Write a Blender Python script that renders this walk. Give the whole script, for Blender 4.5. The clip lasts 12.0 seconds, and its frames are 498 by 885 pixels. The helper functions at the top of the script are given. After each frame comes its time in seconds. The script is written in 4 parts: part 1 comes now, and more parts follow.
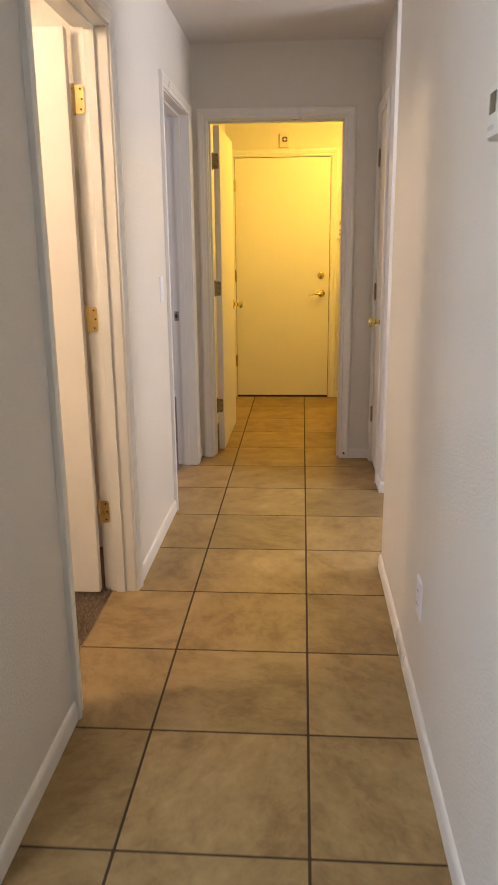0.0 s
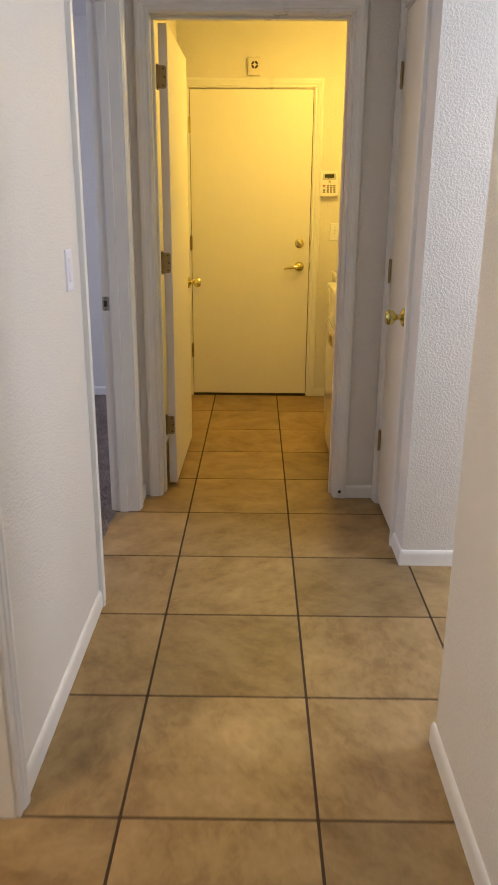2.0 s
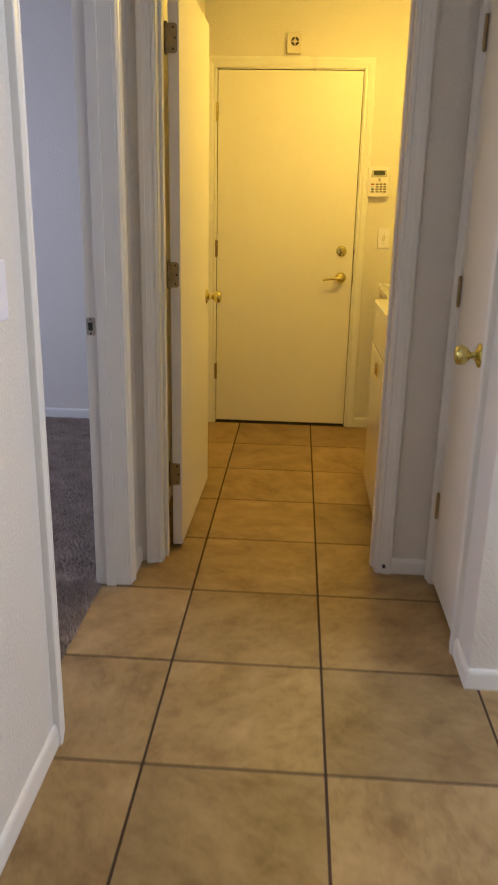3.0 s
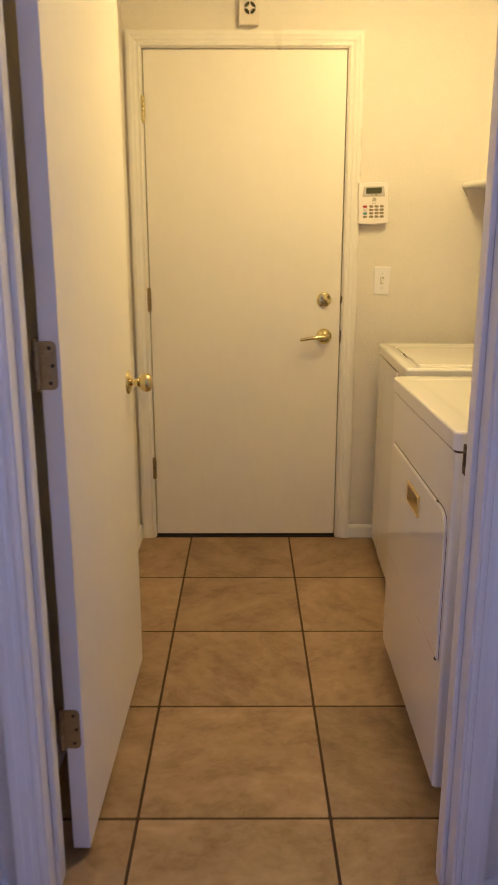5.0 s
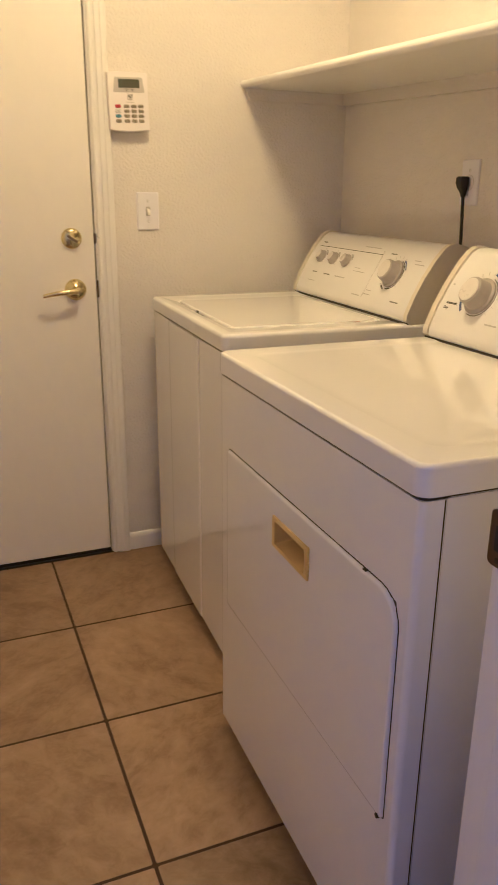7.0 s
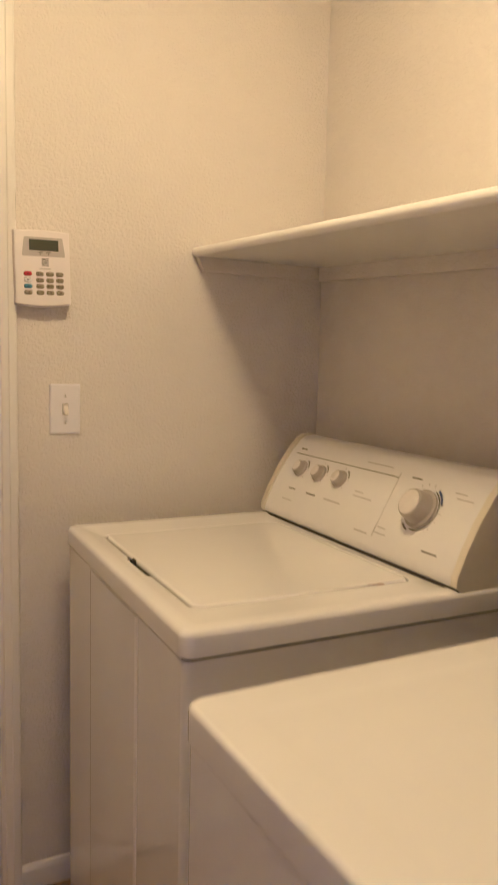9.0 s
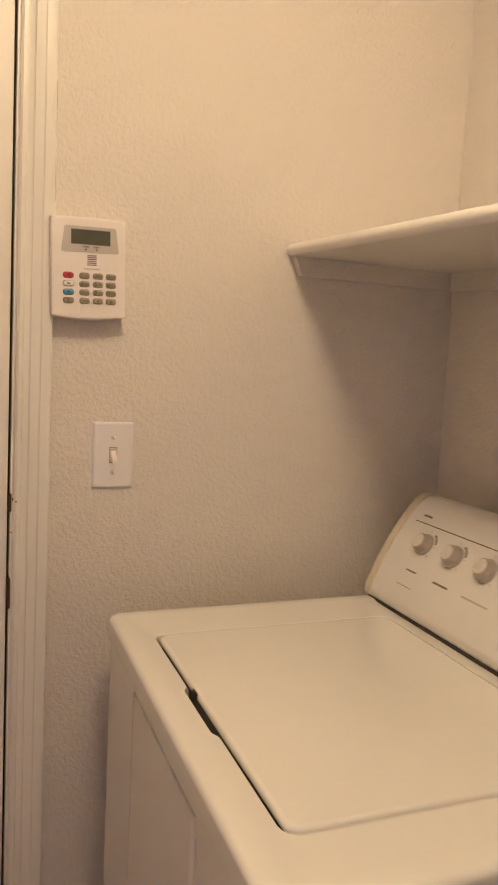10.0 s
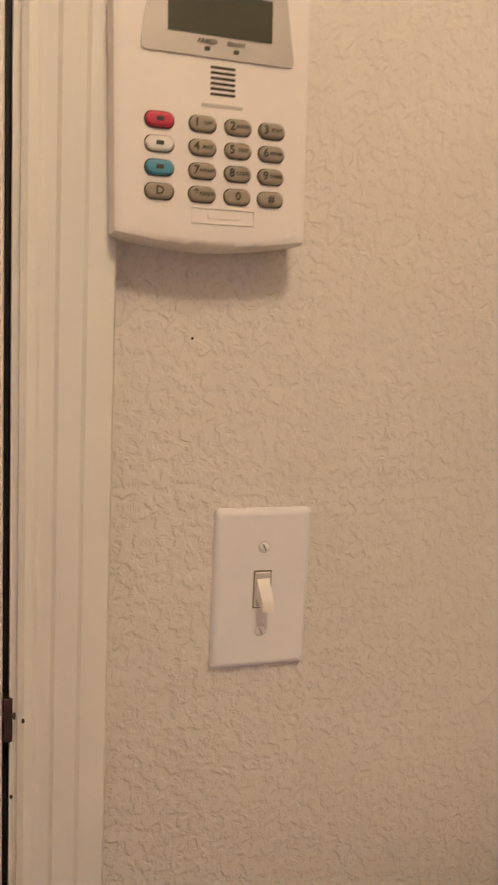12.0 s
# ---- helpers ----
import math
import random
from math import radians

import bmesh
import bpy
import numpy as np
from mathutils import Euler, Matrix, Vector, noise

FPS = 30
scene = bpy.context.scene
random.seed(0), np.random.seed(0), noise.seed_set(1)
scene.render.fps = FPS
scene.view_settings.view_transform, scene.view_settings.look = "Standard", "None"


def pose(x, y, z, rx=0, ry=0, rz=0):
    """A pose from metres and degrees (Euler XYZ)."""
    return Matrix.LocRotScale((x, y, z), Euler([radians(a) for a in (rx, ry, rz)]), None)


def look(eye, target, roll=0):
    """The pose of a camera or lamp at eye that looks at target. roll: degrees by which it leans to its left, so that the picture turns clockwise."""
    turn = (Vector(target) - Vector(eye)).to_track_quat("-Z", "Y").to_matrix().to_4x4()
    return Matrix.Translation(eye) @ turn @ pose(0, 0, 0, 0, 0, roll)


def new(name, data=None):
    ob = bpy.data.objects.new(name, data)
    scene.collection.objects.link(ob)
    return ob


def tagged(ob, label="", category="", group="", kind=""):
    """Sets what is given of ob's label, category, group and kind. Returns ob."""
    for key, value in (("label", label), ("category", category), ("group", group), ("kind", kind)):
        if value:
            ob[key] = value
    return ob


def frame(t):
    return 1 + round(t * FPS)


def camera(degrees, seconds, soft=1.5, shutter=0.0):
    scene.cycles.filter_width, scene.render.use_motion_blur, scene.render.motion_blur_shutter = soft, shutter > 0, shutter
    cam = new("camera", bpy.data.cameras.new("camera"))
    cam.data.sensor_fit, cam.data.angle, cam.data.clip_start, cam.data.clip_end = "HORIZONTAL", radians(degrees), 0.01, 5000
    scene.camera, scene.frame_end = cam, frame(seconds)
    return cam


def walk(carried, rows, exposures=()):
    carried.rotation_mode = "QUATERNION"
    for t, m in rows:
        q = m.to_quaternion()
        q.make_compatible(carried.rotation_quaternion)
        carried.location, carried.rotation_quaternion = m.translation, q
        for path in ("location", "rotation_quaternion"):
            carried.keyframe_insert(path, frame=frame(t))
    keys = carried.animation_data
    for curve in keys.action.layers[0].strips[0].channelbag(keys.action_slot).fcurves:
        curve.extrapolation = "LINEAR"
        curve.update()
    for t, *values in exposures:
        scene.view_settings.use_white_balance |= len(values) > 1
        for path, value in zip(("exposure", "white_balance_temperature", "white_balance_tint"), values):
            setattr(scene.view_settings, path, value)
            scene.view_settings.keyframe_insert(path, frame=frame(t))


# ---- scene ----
cam = camera(36.8, 12.0, 1.5, 0.4)
PATH = [
    (0, (0.238, 0.234, 1.327), (0.1, 2.163, 0.817), -0.6),
    (0.5, (0.167, 0.522, 1.321), (0.078, 2.449, 0.794), -1.0),
    (1, (0.168, 0.909, 1.319), (0.065, 2.83, 0.773), 0.2),
    (1.5, (0.151, 1.246, 1.304), (0.063, 3.161, 0.732), 0.6),
    (2, (0.117, 1.59, 1.307), (0.099, 3.497, 0.706), 0.4),
    (2.5, (0.166, 1.977, 1.301), (0.152, 3.88, 0.687), 1.4),
    (3, (0.153, 2.323, 1.291), (0.039, 4.229, 0.697), 1.2),
    (3.2, (0.141, 2.477, 1.299), (0.021, 4.39, 0.728), 0.6),
    (4.8, (0.074, 3.56, 1.28), (0.04, 5.5, 0.797), -0.0),
    (5, (0.072, 3.671, 1.264), (0.079, 5.61, 0.77), -0.0),
    (5.5, (0.106, 3.989, 1.252), (0.205, 5.918, 0.735), 1.5),
    (6, (0.087, 4.201, 1.238), (0.328, 6.117, 0.717), 1.0),
    (6.5, (0.009, 4.374, 1.224), (0.522, 6.227, 0.675), 0.0),
    (7, (0.008, 4.497, 1.202), (0.731, 6.252, 0.571), 0.5),
    (7.5, (0.08, 4.678, 1.204), (0.897, 6.384, 0.554), 1.3),
    (7.7, (0.103, 4.746, 1.21), (0.944, 6.447, 0.579), 1.7),
    (9.3, (0.256, 5.301, 1.301), (1.203, 7.054, 1.124), 1.2),
    (9.5, (0.3, 5.387, 1.321), (1.177, 7.175, 1.138), 2.3),
    (10, (0.355, 5.614, 1.318), (1.135, 7.443, 1.104), 2.9),
    (10.5, (0.381, 5.842, 1.334), (1.175, 7.647, 0.996), 0.7),
    (11, (0.471, 6.084, 1.351), (1.204, 7.911, 1.002), 2.2),
    (11.5, (0.491, 6.305, 1.336), (1.079, 8.199, 1.076), 1.8),
    (12, (0.469, 6.404, 1.316), (1.096, 8.285, 1.056), 2.7),
]
LIGHT = [(0.0, 0.24, 6300, 18), (1.3, 0.2, 5680, 13), (2.5, -0.03, 5650, 14), (3.2, -0.02, 5500, 14), (4.8, 0.04, 4420, 35), (5.5, -0.09, 4040, 49), (7.5, -0.03, 4050, 50), (9.5, -0.5, 4030, 56), (12.0, -0.5, 3980, 58)]
walk(cam, [(t, look(eye, target, roll)) for t, eye, target, roll in PATH], LIGHT)

# ---- world, lamps ----
world = bpy.data.worlds.new("world")
scene.world = world
world.use_nodes = True
wt = world.node_tree
sky = wt.nodes.new("ShaderNodeTexSky")
sky.sky_type, sky.sun_disc, sky.sun_elevation, sky.sun_rotation = "NISHITA", False, radians(35), radians(200)
wt.links.new(sky.outputs[0], wt.nodes["Background"].inputs[0])
wt.nodes["Background"].inputs[1].default_value = 0.08


def lamp(name, kind, place, target, watts, color, size=0.1, size_y=None):
    data = bpy.data.lights.new(name, kind)
    data.energy, data.color = watts, color
    if kind == "AREA":
        data.shape, data.size, data.size_y = "RECTANGLE", size, size_y or size
    else:
        data.shadow_soft_size = size
    ob = new(name, data)
    ob.matrix_world = look(place, target)
    return ob


WARM, DAY = (1.0, 0.62, 0.08), (0.60, 0.80, 1.0)
lamp("laundry_ceiling_lamp", "POINT", (0.59, 5.95, 2.20), (0.59, 5.95, 0), 19, WARM, 0.08)
# second light added beside the laundry lamp, lifting the floor and lower walls
lamp("laundry_down_fill", "AREA", (0.57, 5.95, 2.31), (0.57, 5.95, 0), 10.4, WARM, 0.26)
lamp("bedroom_ceiling_lamp", "POINT", (-1.5, 1.85, 2.25), (-1.5, 1.8, 0), 52, (1.0, 0.76, 0.49), 0.10)
# added unseen cool light: brightens the hall walls, placed clear of the laundry
lamp("room_cool_fill", "POINT", (-0.95, 0.15, 2.30), (-0.95, 0.1, 0), 52, (0.86, 0.94, 1.0), 0.12)
lamp("window_daylight_west", "AREA", (-2.43, -0.5, 1.7), (0, -0.5, 1.7), 22, DAY, 2.0, 0.9)
lamp("passage_daylight", "AREA", (2.27, 3.42, 1.6), (-0.4, 3.25, 1.25), 50, (0.93, 0.94, 0.96), 0.9, 1.5)
lamp("window_daylight_bedroom", "AREA", (-3.53, 5.2, 1.45), (0, 5.2, 1.2), 34, (0.76, 0.80, 1.0), 1.5, 1.3)


# ---- materials ----
def node(nt, kind, **values):
    n = nt.nodes.new(kind)
    for key, value in values.items():
        n.inputs[key.replace("_", " ")].default_value = value
    return n


def surface(name, base, rough=0.5, metal=0.0, vary=0.05, scale=2.0, fine=60.0, bump=0.0, bump_scale=200.0, coat=0.0, streak=(1, 1, 1), rough_vary=0.08):
    """Paint, plastic or metal: two scales of tone, gloss that wanders, fine relief."""
    m = bpy.data.materials.new(name)
    m.use_nodes = True
    nt = m.node_tree
    b = nt.nodes["Principled BSDF"]
    b.inputs["Metallic"].default_value = metal
    b.inputs["Coat Weight"].default_value = coat
    co = nt.nodes.new("ShaderNodeTexCoord")
    mp = nt.nodes.new("ShaderNodeMapping")
    mp.inputs["Scale"].default_value = streak
    nt.links.new(co.outputs["Object"], mp.inputs["Vector"])
    big = node(nt, "ShaderNodeTexNoise", Scale=scale, Detail=4.0, Roughness=0.6)
    small = node(nt, "ShaderNodeTexNoise", Scale=fine, Detail=3.0)
    for n in (big, small):
        nt.links.new(mp.outputs[0], n.inputs["Vector"])
    mixn = nt.nodes.new("ShaderNodeMix")
    mixn.inputs[0].default_value = 0.3
    nt.links.new(big.outputs[0], mixn.inputs[2])
    nt.links.new(small.outputs[0], mixn.inputs[3])
    ramp = nt.nodes.new("ShaderNodeMapRange")
    ramp.inputs[1].default_value, ramp.inputs[2].default_value = 0.3, 0.7
    ramp.inputs[3].default_value, ramp.inputs[4].default_value = 1 - vary, 1 + vary
    nt.links.new(mixn.outputs[0], ramp.inputs[0])
    col = nt.nodes.new("ShaderNodeVectorMath")
    col.operation = "SCALE"
    col.inputs[0].default_value = base
    nt.links.new(ramp.outputs[0], col.inputs["Scale"])
    nt.links.new(col.outputs[0], b.inputs["Base Color"])
    rr = nt.nodes.new("ShaderNodeMapRange")
    rr.inputs[1].default_value, rr.inputs[2].default_value = 0.3, 0.7
    rr.inputs[3].default_value, rr.inputs[4].default_value = max(0.02, rough - rough_vary), min(1, rough + rough_vary)
    nt.links.new(big.outputs[0], rr.inputs[0])
    nt.links.new(rr.outputs[0], b.inputs["Roughness"])
    if bump:
        bn = node(nt, "ShaderNodeTexNoise", Scale=bump_scale, Detail=2.0)
        nt.links.new(mp.outputs[0], bn.inputs["Vector"])
        bu = node(nt, "ShaderNodeBump", Strength=1.0, Distance=bump)
        nt.links.new(bn.outputs[0], bu.inputs["Height"])
        nt.links.new(bu.outputs[0], b.inputs["Normal"])
    return m


def knockdown(name, base, depth=0.0010, rough=0.62):
    """Painted wall with a trowelled knockdown texture: flat-topped blotches over a rougher ground."""
    m = surface(name, base, rough, vary=0.025, scale=1.2, fine=14)
    nt = m.node_tree
    b = nt.nodes["Principled BSDF"]
    co = nt.nodes.new("ShaderNodeTexCoord")
    warp = node(nt, "ShaderNodeTexNoise", Scale=95.0, Detail=2.0)
    nt.links.new(co.outputs["Object"], warp.inputs["Vector"])
    add = nt.nodes.new("ShaderNodeVectorMath")
    add.operation = "MULTIPLY_ADD"
    add.inputs[1].default_value = (0.0045, 0.0045, 0.0045)
    nt.links.new(warp.outputs["Color"], add.inputs[0])
    nt.links.new(co.outputs["Object"], add.inputs[2])
    blot = node(nt, "ShaderNodeTexNoise", Scale=125.0, Detail=2.5, Roughness=0.55, Distortion=0.2)
    nt.links.new(add.outputs[0], blot.inputs["Vector"])
    flat = nt.nodes.new("ShaderNodeMapRange")
    flat.interpolation_type = "SMOOTHSTEP"
    flat.inputs[1].default_value, flat.inputs[2].default_value = 0.39, 0.60
    nt.links.new(blot.outputs[0], flat.inputs[0])
    fine = node(nt, "ShaderNodeTexNoise", Scale=160.0, Detail=3.0)
    nt.links.new(co.outputs["Object"], fine.inputs["Vector"])
    total = nt.nodes.new("ShaderNodeMath")
    total.operation = "MULTIPLY_ADD"
    total.inputs[1].default_value = 0.35
    nt.links.new(fine.outputs[0], total.inputs[0])
    nt.links.new(flat.outputs[0], total.inputs[2])
    bu = node(nt, "ShaderNodeBump", Strength=0.8, Distance=depth)
    nt.links.new(total.outputs[0], bu.inputs["Height"])
    nt.links.new(bu.outputs[0], b.inputs["Normal"])
    return m


def tile_material():
    m = bpy.data.materials.new("ceramic_tile")
    m.use_nodes = True
    nt = m.node_tree
    b = nt.nodes["Principled BSDF"]
    co, info = nt.nodes.new("ShaderNodeTexCoord"), nt.nodes.new("ShaderNodeObjectInfo")
    shift = nt.nodes.new("ShaderNodeVectorMath")
    shift.operation = "MULTIPLY_ADD"
    shift.inputs[1].default_value = (37.0, 53.0, 11.0)
    nt.links.new(info.outputs["Random"], shift.inputs[0])
    nt.links.new(co.outputs["Object"], shift.inputs[2])
    turn = nt.nodes.new("ShaderNodeVectorRotate")
    turn.rotation_type = "Z_AXIS"
    spin = nt.nodes.new("ShaderNodeMath")
    spin.operation = "MULTIPLY"
    spin.inputs[1].default_value = 6.28
    nt.links.new(info.outputs["Random"], spin.inputs[0])
    nt.links.new(spin.outputs[0], turn.inputs["Angle"])
    nt.links.new(shift.outputs[0], turn.inputs["Vector"])
    stretch = nt.nodes.new("ShaderNodeMapping")
    stretch.inputs["Scale"].default_value = (1.0, 1.4, 1.0)
    nt.links.new(turn.outputs[0], stretch.inputs["Vector"])
    cloud = node(nt, "ShaderNodeTexNoise", Scale=5.0, Detail=5.0, Roughness=0.6, Distortion=0.35)
    vein = node(nt, "ShaderNodeTexNoise", Scale=22.0, Detail=6.0, Roughness=0.66, Distortion=0.5)
    grain = node(nt, "ShaderNodeTexNoise", Scale=150.0, Detail=3.0)
    for n in (cloud, vein, grain):
        nt.links.new(stretch.outputs[0], n.inputs["Vector"])
    blend = nt.nodes.new("ShaderNodeMix")
    blend.inputs[0].default_value = 0.40
    nt.links.new(cloud.outputs[0], blend.inputs[2])
    nt.links.new(vein.outputs[0], blend.inputs[3])
    ramp = nt.nodes.new("ShaderNodeValToRGB")
    e = ramp.color_ramp.elements
    e[0].position, e[0].color = 0.36, (0.204, 0.122, 0.042, 1)
    e[1].position, e[1].color = 0.66, (0.424, 0.290, 0.128, 1)
    mid = ramp.color_ramp.elements.new(0.5)
    mid.color = (0.316, 0.208, 0.083, 1)
    nt.links.new(blend.outputs[0], ramp.inputs[0])
    tone = nt.nodes.new("ShaderNodeMapRange")
    tone.inputs[3].default_value, tone.inputs[4].default_value = 0.85, 1.10
    nt.links.new(info.outputs["Random"], tone.inputs[0])
    scalev = nt.nodes.new("ShaderNodeVectorMath")
    scalev.operation = "SCALE"
    nt.links.new(ramp.outputs[0], scalev.inputs[0])
    nt.links.new(tone.outputs[0], scalev.inputs["Scale"])
    nt.links.new(scalev.outputs[0], b.inputs["Base Color"])
    rr = nt.nodes.new("ShaderNodeMapRange")
    rr.inputs[1].default_value, rr.inputs[2].default_value = 0.3, 0.7
    rr.inputs[3].default_value, rr.inputs[4].default_value = 0.36, 0.52
    nt.links.new(vein.outputs[0], rr.inputs[0])
    nt.links.new(rr.outputs[0], b.inputs["Roughness"])
    mixh = nt.nodes.new("ShaderNodeMix")
    mixh.inputs[0].default_value = 0.35
    nt.links.new(vein.outputs[0], mixh.inputs[2])
    nt.links.new(grain.outputs[0], mixh.inputs[3])
    bu = node(nt, "ShaderNodeBump", Strength=0.6, Distance=0.0012)
    nt.links.new(mixh.outputs[0], bu.inputs["Height"])
    nt.links.new(bu.outputs[0], b.inputs["Normal"])
    return m


PAINT = (0.75, 0.708, 0.638)
M_WALL = knockdown("wall_paint", PAINT)
M_CEIL = knockdown("ceiling_paint", (0.74, 0.71, 0.68), 0.0016, 0.8)
M_TRIM = surface("trim_paint", (0.82, 0.797, 0.745), 0.34, vary=0.035, scale=3, fine=35, bump=0.00018, bump_scale=90, streak=(1, 1, 0.25))
M_DOOR = surface("door_paint", (0.83, 0.79, 0.715), 0.42, vary=0.025, scale=1.5, fine=30, bump=0.00012, bump_scale=120, streak=(1, 1, 0.4))
M_TILE = tile_material()
M_GROUT = surface("grout", (0.055, 0.029, 0.013), 0.9, vary=0.3, scale=9, fine=160, bump=0.0012, bump_scale=400)
M_CARPET = surface("carpet_fibre", (0.24, 0.168, 0.105), 0.95, vary=0.35, scale=9, fine=230, bump=0.004, bump_scale=240)
M_CARPET2 = surface("carpet_fibre_grey", (0.30, 0.235, 0.195), 0.95, vary=0.35, scale=9, fine=230, bump=0.004, bump_scale=240)
M_BRASS = surface("polished_brass", (0.70, 0.61, 0.21), 0.10, 1.0, vary=0.08, scale=30, fine=200)
M_BRASS_OLD = surface("aged_brass", (0.34, 0.26, 0.13), 0.4, 1.0, vary=0.25, scale=40, fine=220)
M_BRASS_PLATE = surface("brass_plate", (0.66, 0.49, 0.20), 0.34, 1.0, vary=0.12, scale=40, fine=220)
M_BRONZE = surface("dark_bronze", (0.13, 0.09, 0.06), 0.4, 1.0, vary=0.2, scale=40, fine=220)
M_STEEL = surface("dull_steel", (0.42, 0.40, 0.36), 0.38, 1.0, vary=0.2, scale=40, fine=220)
M_SCREW = surface("dark_screw", (0.05, 0.04, 0.03), 0.5, 0.6, vary=0.2, scale=60)
M_ENAMEL = surface("appliance_enamel", (0.83, 0.815, 0.78), 0.11, vary=0.015, scale=2, fine=20, bump=0.00006, bump_scale=70, coat=0.4, rough_vary=0.04)
M_PANEL = surface("console_face", (0.82, 0.80, 0.765), 0.38, vary=0.02, scale=6, fine=60)
M_YELLOWED = surface("yellowed_plastic", (0.73, 0.68, 0.50), 0.42, vary=0.05, scale=8, fine=80)
M_AMBER = surface("ambered_handle_plastic", (0.66, 0.475, 0.095), 0.36, vary=0.06, scale=14, fine=90)
M_GREYKNOB = surface("grey_knob_plastic", (0.43, 0.395, 0.345), 0.38, vary=0.05, scale=30, fine=120)
M_KNOBCAP = surface("knob_cap_plastic", (0.74, 0.70, 0.63), 0.32, vary=0.04, scale=30, fine=120)
M_PRINT = surface("printed_ink", (0.045, 0.042, 0.042), 0.5, vary=0.1, scale=50)
M_PRINT_PALE = surface("pale_ink_and_gap_shade", (0.54, 0.51, 0.48), 0.5, vary=0.1, scale=50)
M_INK = surface("grey_ink_and_gap_shade", (0.20, 0.185, 0.175), 0.5, vary=0.1, scale=50)
M_BLUEINK = surface("blue_printed_ink", (0.09, 0.13, 0.38), 0.5, vary=0.1, scale=50)
M_BLACK = surface("black_rubber_and_shade", (0.018, 0.017, 0.016), 0.55, vary=0.2, scale=40, fine=200)
# near-black for the shade in appliance seams, and for the casing's paint chips
M_SHADE_CHIP = surface("gap_shade_and_chip", (0.05, 0.042, 0.035), 0.8, vary=0.2, scale=40)
M_WHITEPL = surface("white_plate_plastic", (0.82, 0.80, 0.85), 0.34, vary=0.02, scale=20, fine=120)
M_IVORY = surface("ivory_toggle_plastic", (0.84, 0.80, 0.72), 0.34, vary=0.03, scale=40)
M_KEYPAD = surface("keypad_case_plastic", (0.82, 0.775, 0.755), 0.42, vary=0.02, scale=25, fine=160, bump=0.00005, bump_scale=900)
M_SILVER = surface("silver_grey_plastic", (0.50, 0.475, 0.455), 0.4, 0.25, vary=0.04, scale=40)
M_LCD = surface("lcd_glass", (0.055, 0.063, 0.042), 0.14, vary=0.04, scale=30, coat=0.6)
M_KEY = surface("olive_grey_key", (0.33, 0.29, 0.20), 0.4, vary=0.05, scale=90)
M_RED = surface("red_key", (0.50, 0.035, 0.03), 0.35, vary=0.05, scale=90)
M_WHITEKEY = surface("white_key", (0.78, 0.76, 0.74), 0.35, vary=0.04, scale=90)
M_BLUE = surface("blue_key", (0.10, 0.30, 0.52), 0.35, vary=0.05, scale=90)
M_RUST = surface("rust", (0.24, 0.125, 0.06), 0.8, vary=0.4, scale=60, fine=300)
M_ALMOND = surface("almond_plastic", (0.72, 0.66, 0.55), 0.42, vary=0.03, scale=30)
M_SLOT = surface("dark_slot", (0.03, 0.028, 0.026), 0.7, vary=0.1, scale=40)
M_RAW = surface("raw_tan_board", (0.60, 0.49, 0.34), 0.75, vary=0.2, scale=12, fine=140, bump=0.0004, bump_scale=260)
M_THERM = surface("thermostat_plastic", (0.74, 0.73, 0.69), 0.42, vary=0.03, scale=30)


# ---- mesh helpers ----
def empty(name, m=None):
    ob = new(name)
    ob.empty_display_size = 0.05
    if m is not None:
        ob.matrix_world = m
    return ob


def part(name, bm, material, parent=None, label="", angle=35):
    """Links a bmesh as one mesh object, under a thing or a part."""
    bmesh.ops.recalc_face_normals(bm, faces=bm.faces)
    me = bpy.data.meshes.new(name)
    bm.normal_update()
    keep, normals = math.cos(radians(angle + 14)), []
    for f in bm.faces:
        for v in f.verts:
            n = Vector()
            for g in v.link_faces:
                if g.normal.dot(f.normal) > keep:
                    n += g.normal * g.calc_area()
            normals.append(n.normalized() if n.length > 0 else f.normal.copy())
    bm.to_mesh(me)
    bm.free()
    me.materials.append(material)
    me.shade_smooth()
    me.normals_split_custom_set(normals)
    ob = new(name, me)
    if parent is not None:
        ob.parent = parent
    if label:
        tagged(ob, label)
    return ob


def box(bm, x0, x1, y0, y1, z0, z1, bevel=0.0, segments=2, m=None):
    made = bmesh.ops.create_cube(bm, size=1.0)["verts"]
    for v in made:
        v.co = Vector((x0 + (v.co.x + 0.5) * (x1 - x0), y0 + (v.co.y + 0.5) * (y1 - y0), z0 + (v.co.z + 0.5) * (z1 - z0)))
    faces = {f for v in made for f in v.link_faces}
    if bevel:
        edges = list({e for f in faces for e in f.edges})
        made = bmesh.ops.bevel(bm, geom=edges, offset=bevel, segments=segments, affect="EDGES", profile=0.5)["verts"]
    if m is not None:
        bmesh.ops.transform(bm, matrix=m, verts=made)
    return bm


def cube(x0, x1, y0, y1, z0, z1, bevel=0.0, segments=2, m=None):
    return box(bmesh.new(), x0, x1, y0, y1, z0, z1, bevel, segments, m)


def loops(bm, rings, cap=(True, True), m=None):
    """Skins a row of rings of points, each with as many points as the others."""
    m = m or Matrix()
    vs = [[bm.verts.new(m @ Vector(p)) for p in ring] for ring in rings]
    n = len(vs[0])
    for a, b in zip(vs, vs[1:]):
        for i in range(n):
            bm.faces.new((a[i], a[(i + 1) % n], b[(i + 1) % n], b[i]))
    if cap[0]:
        bm.faces.new(vs[0])
    if cap[1]:
        bm.faces.new(vs[-1])
    return bm


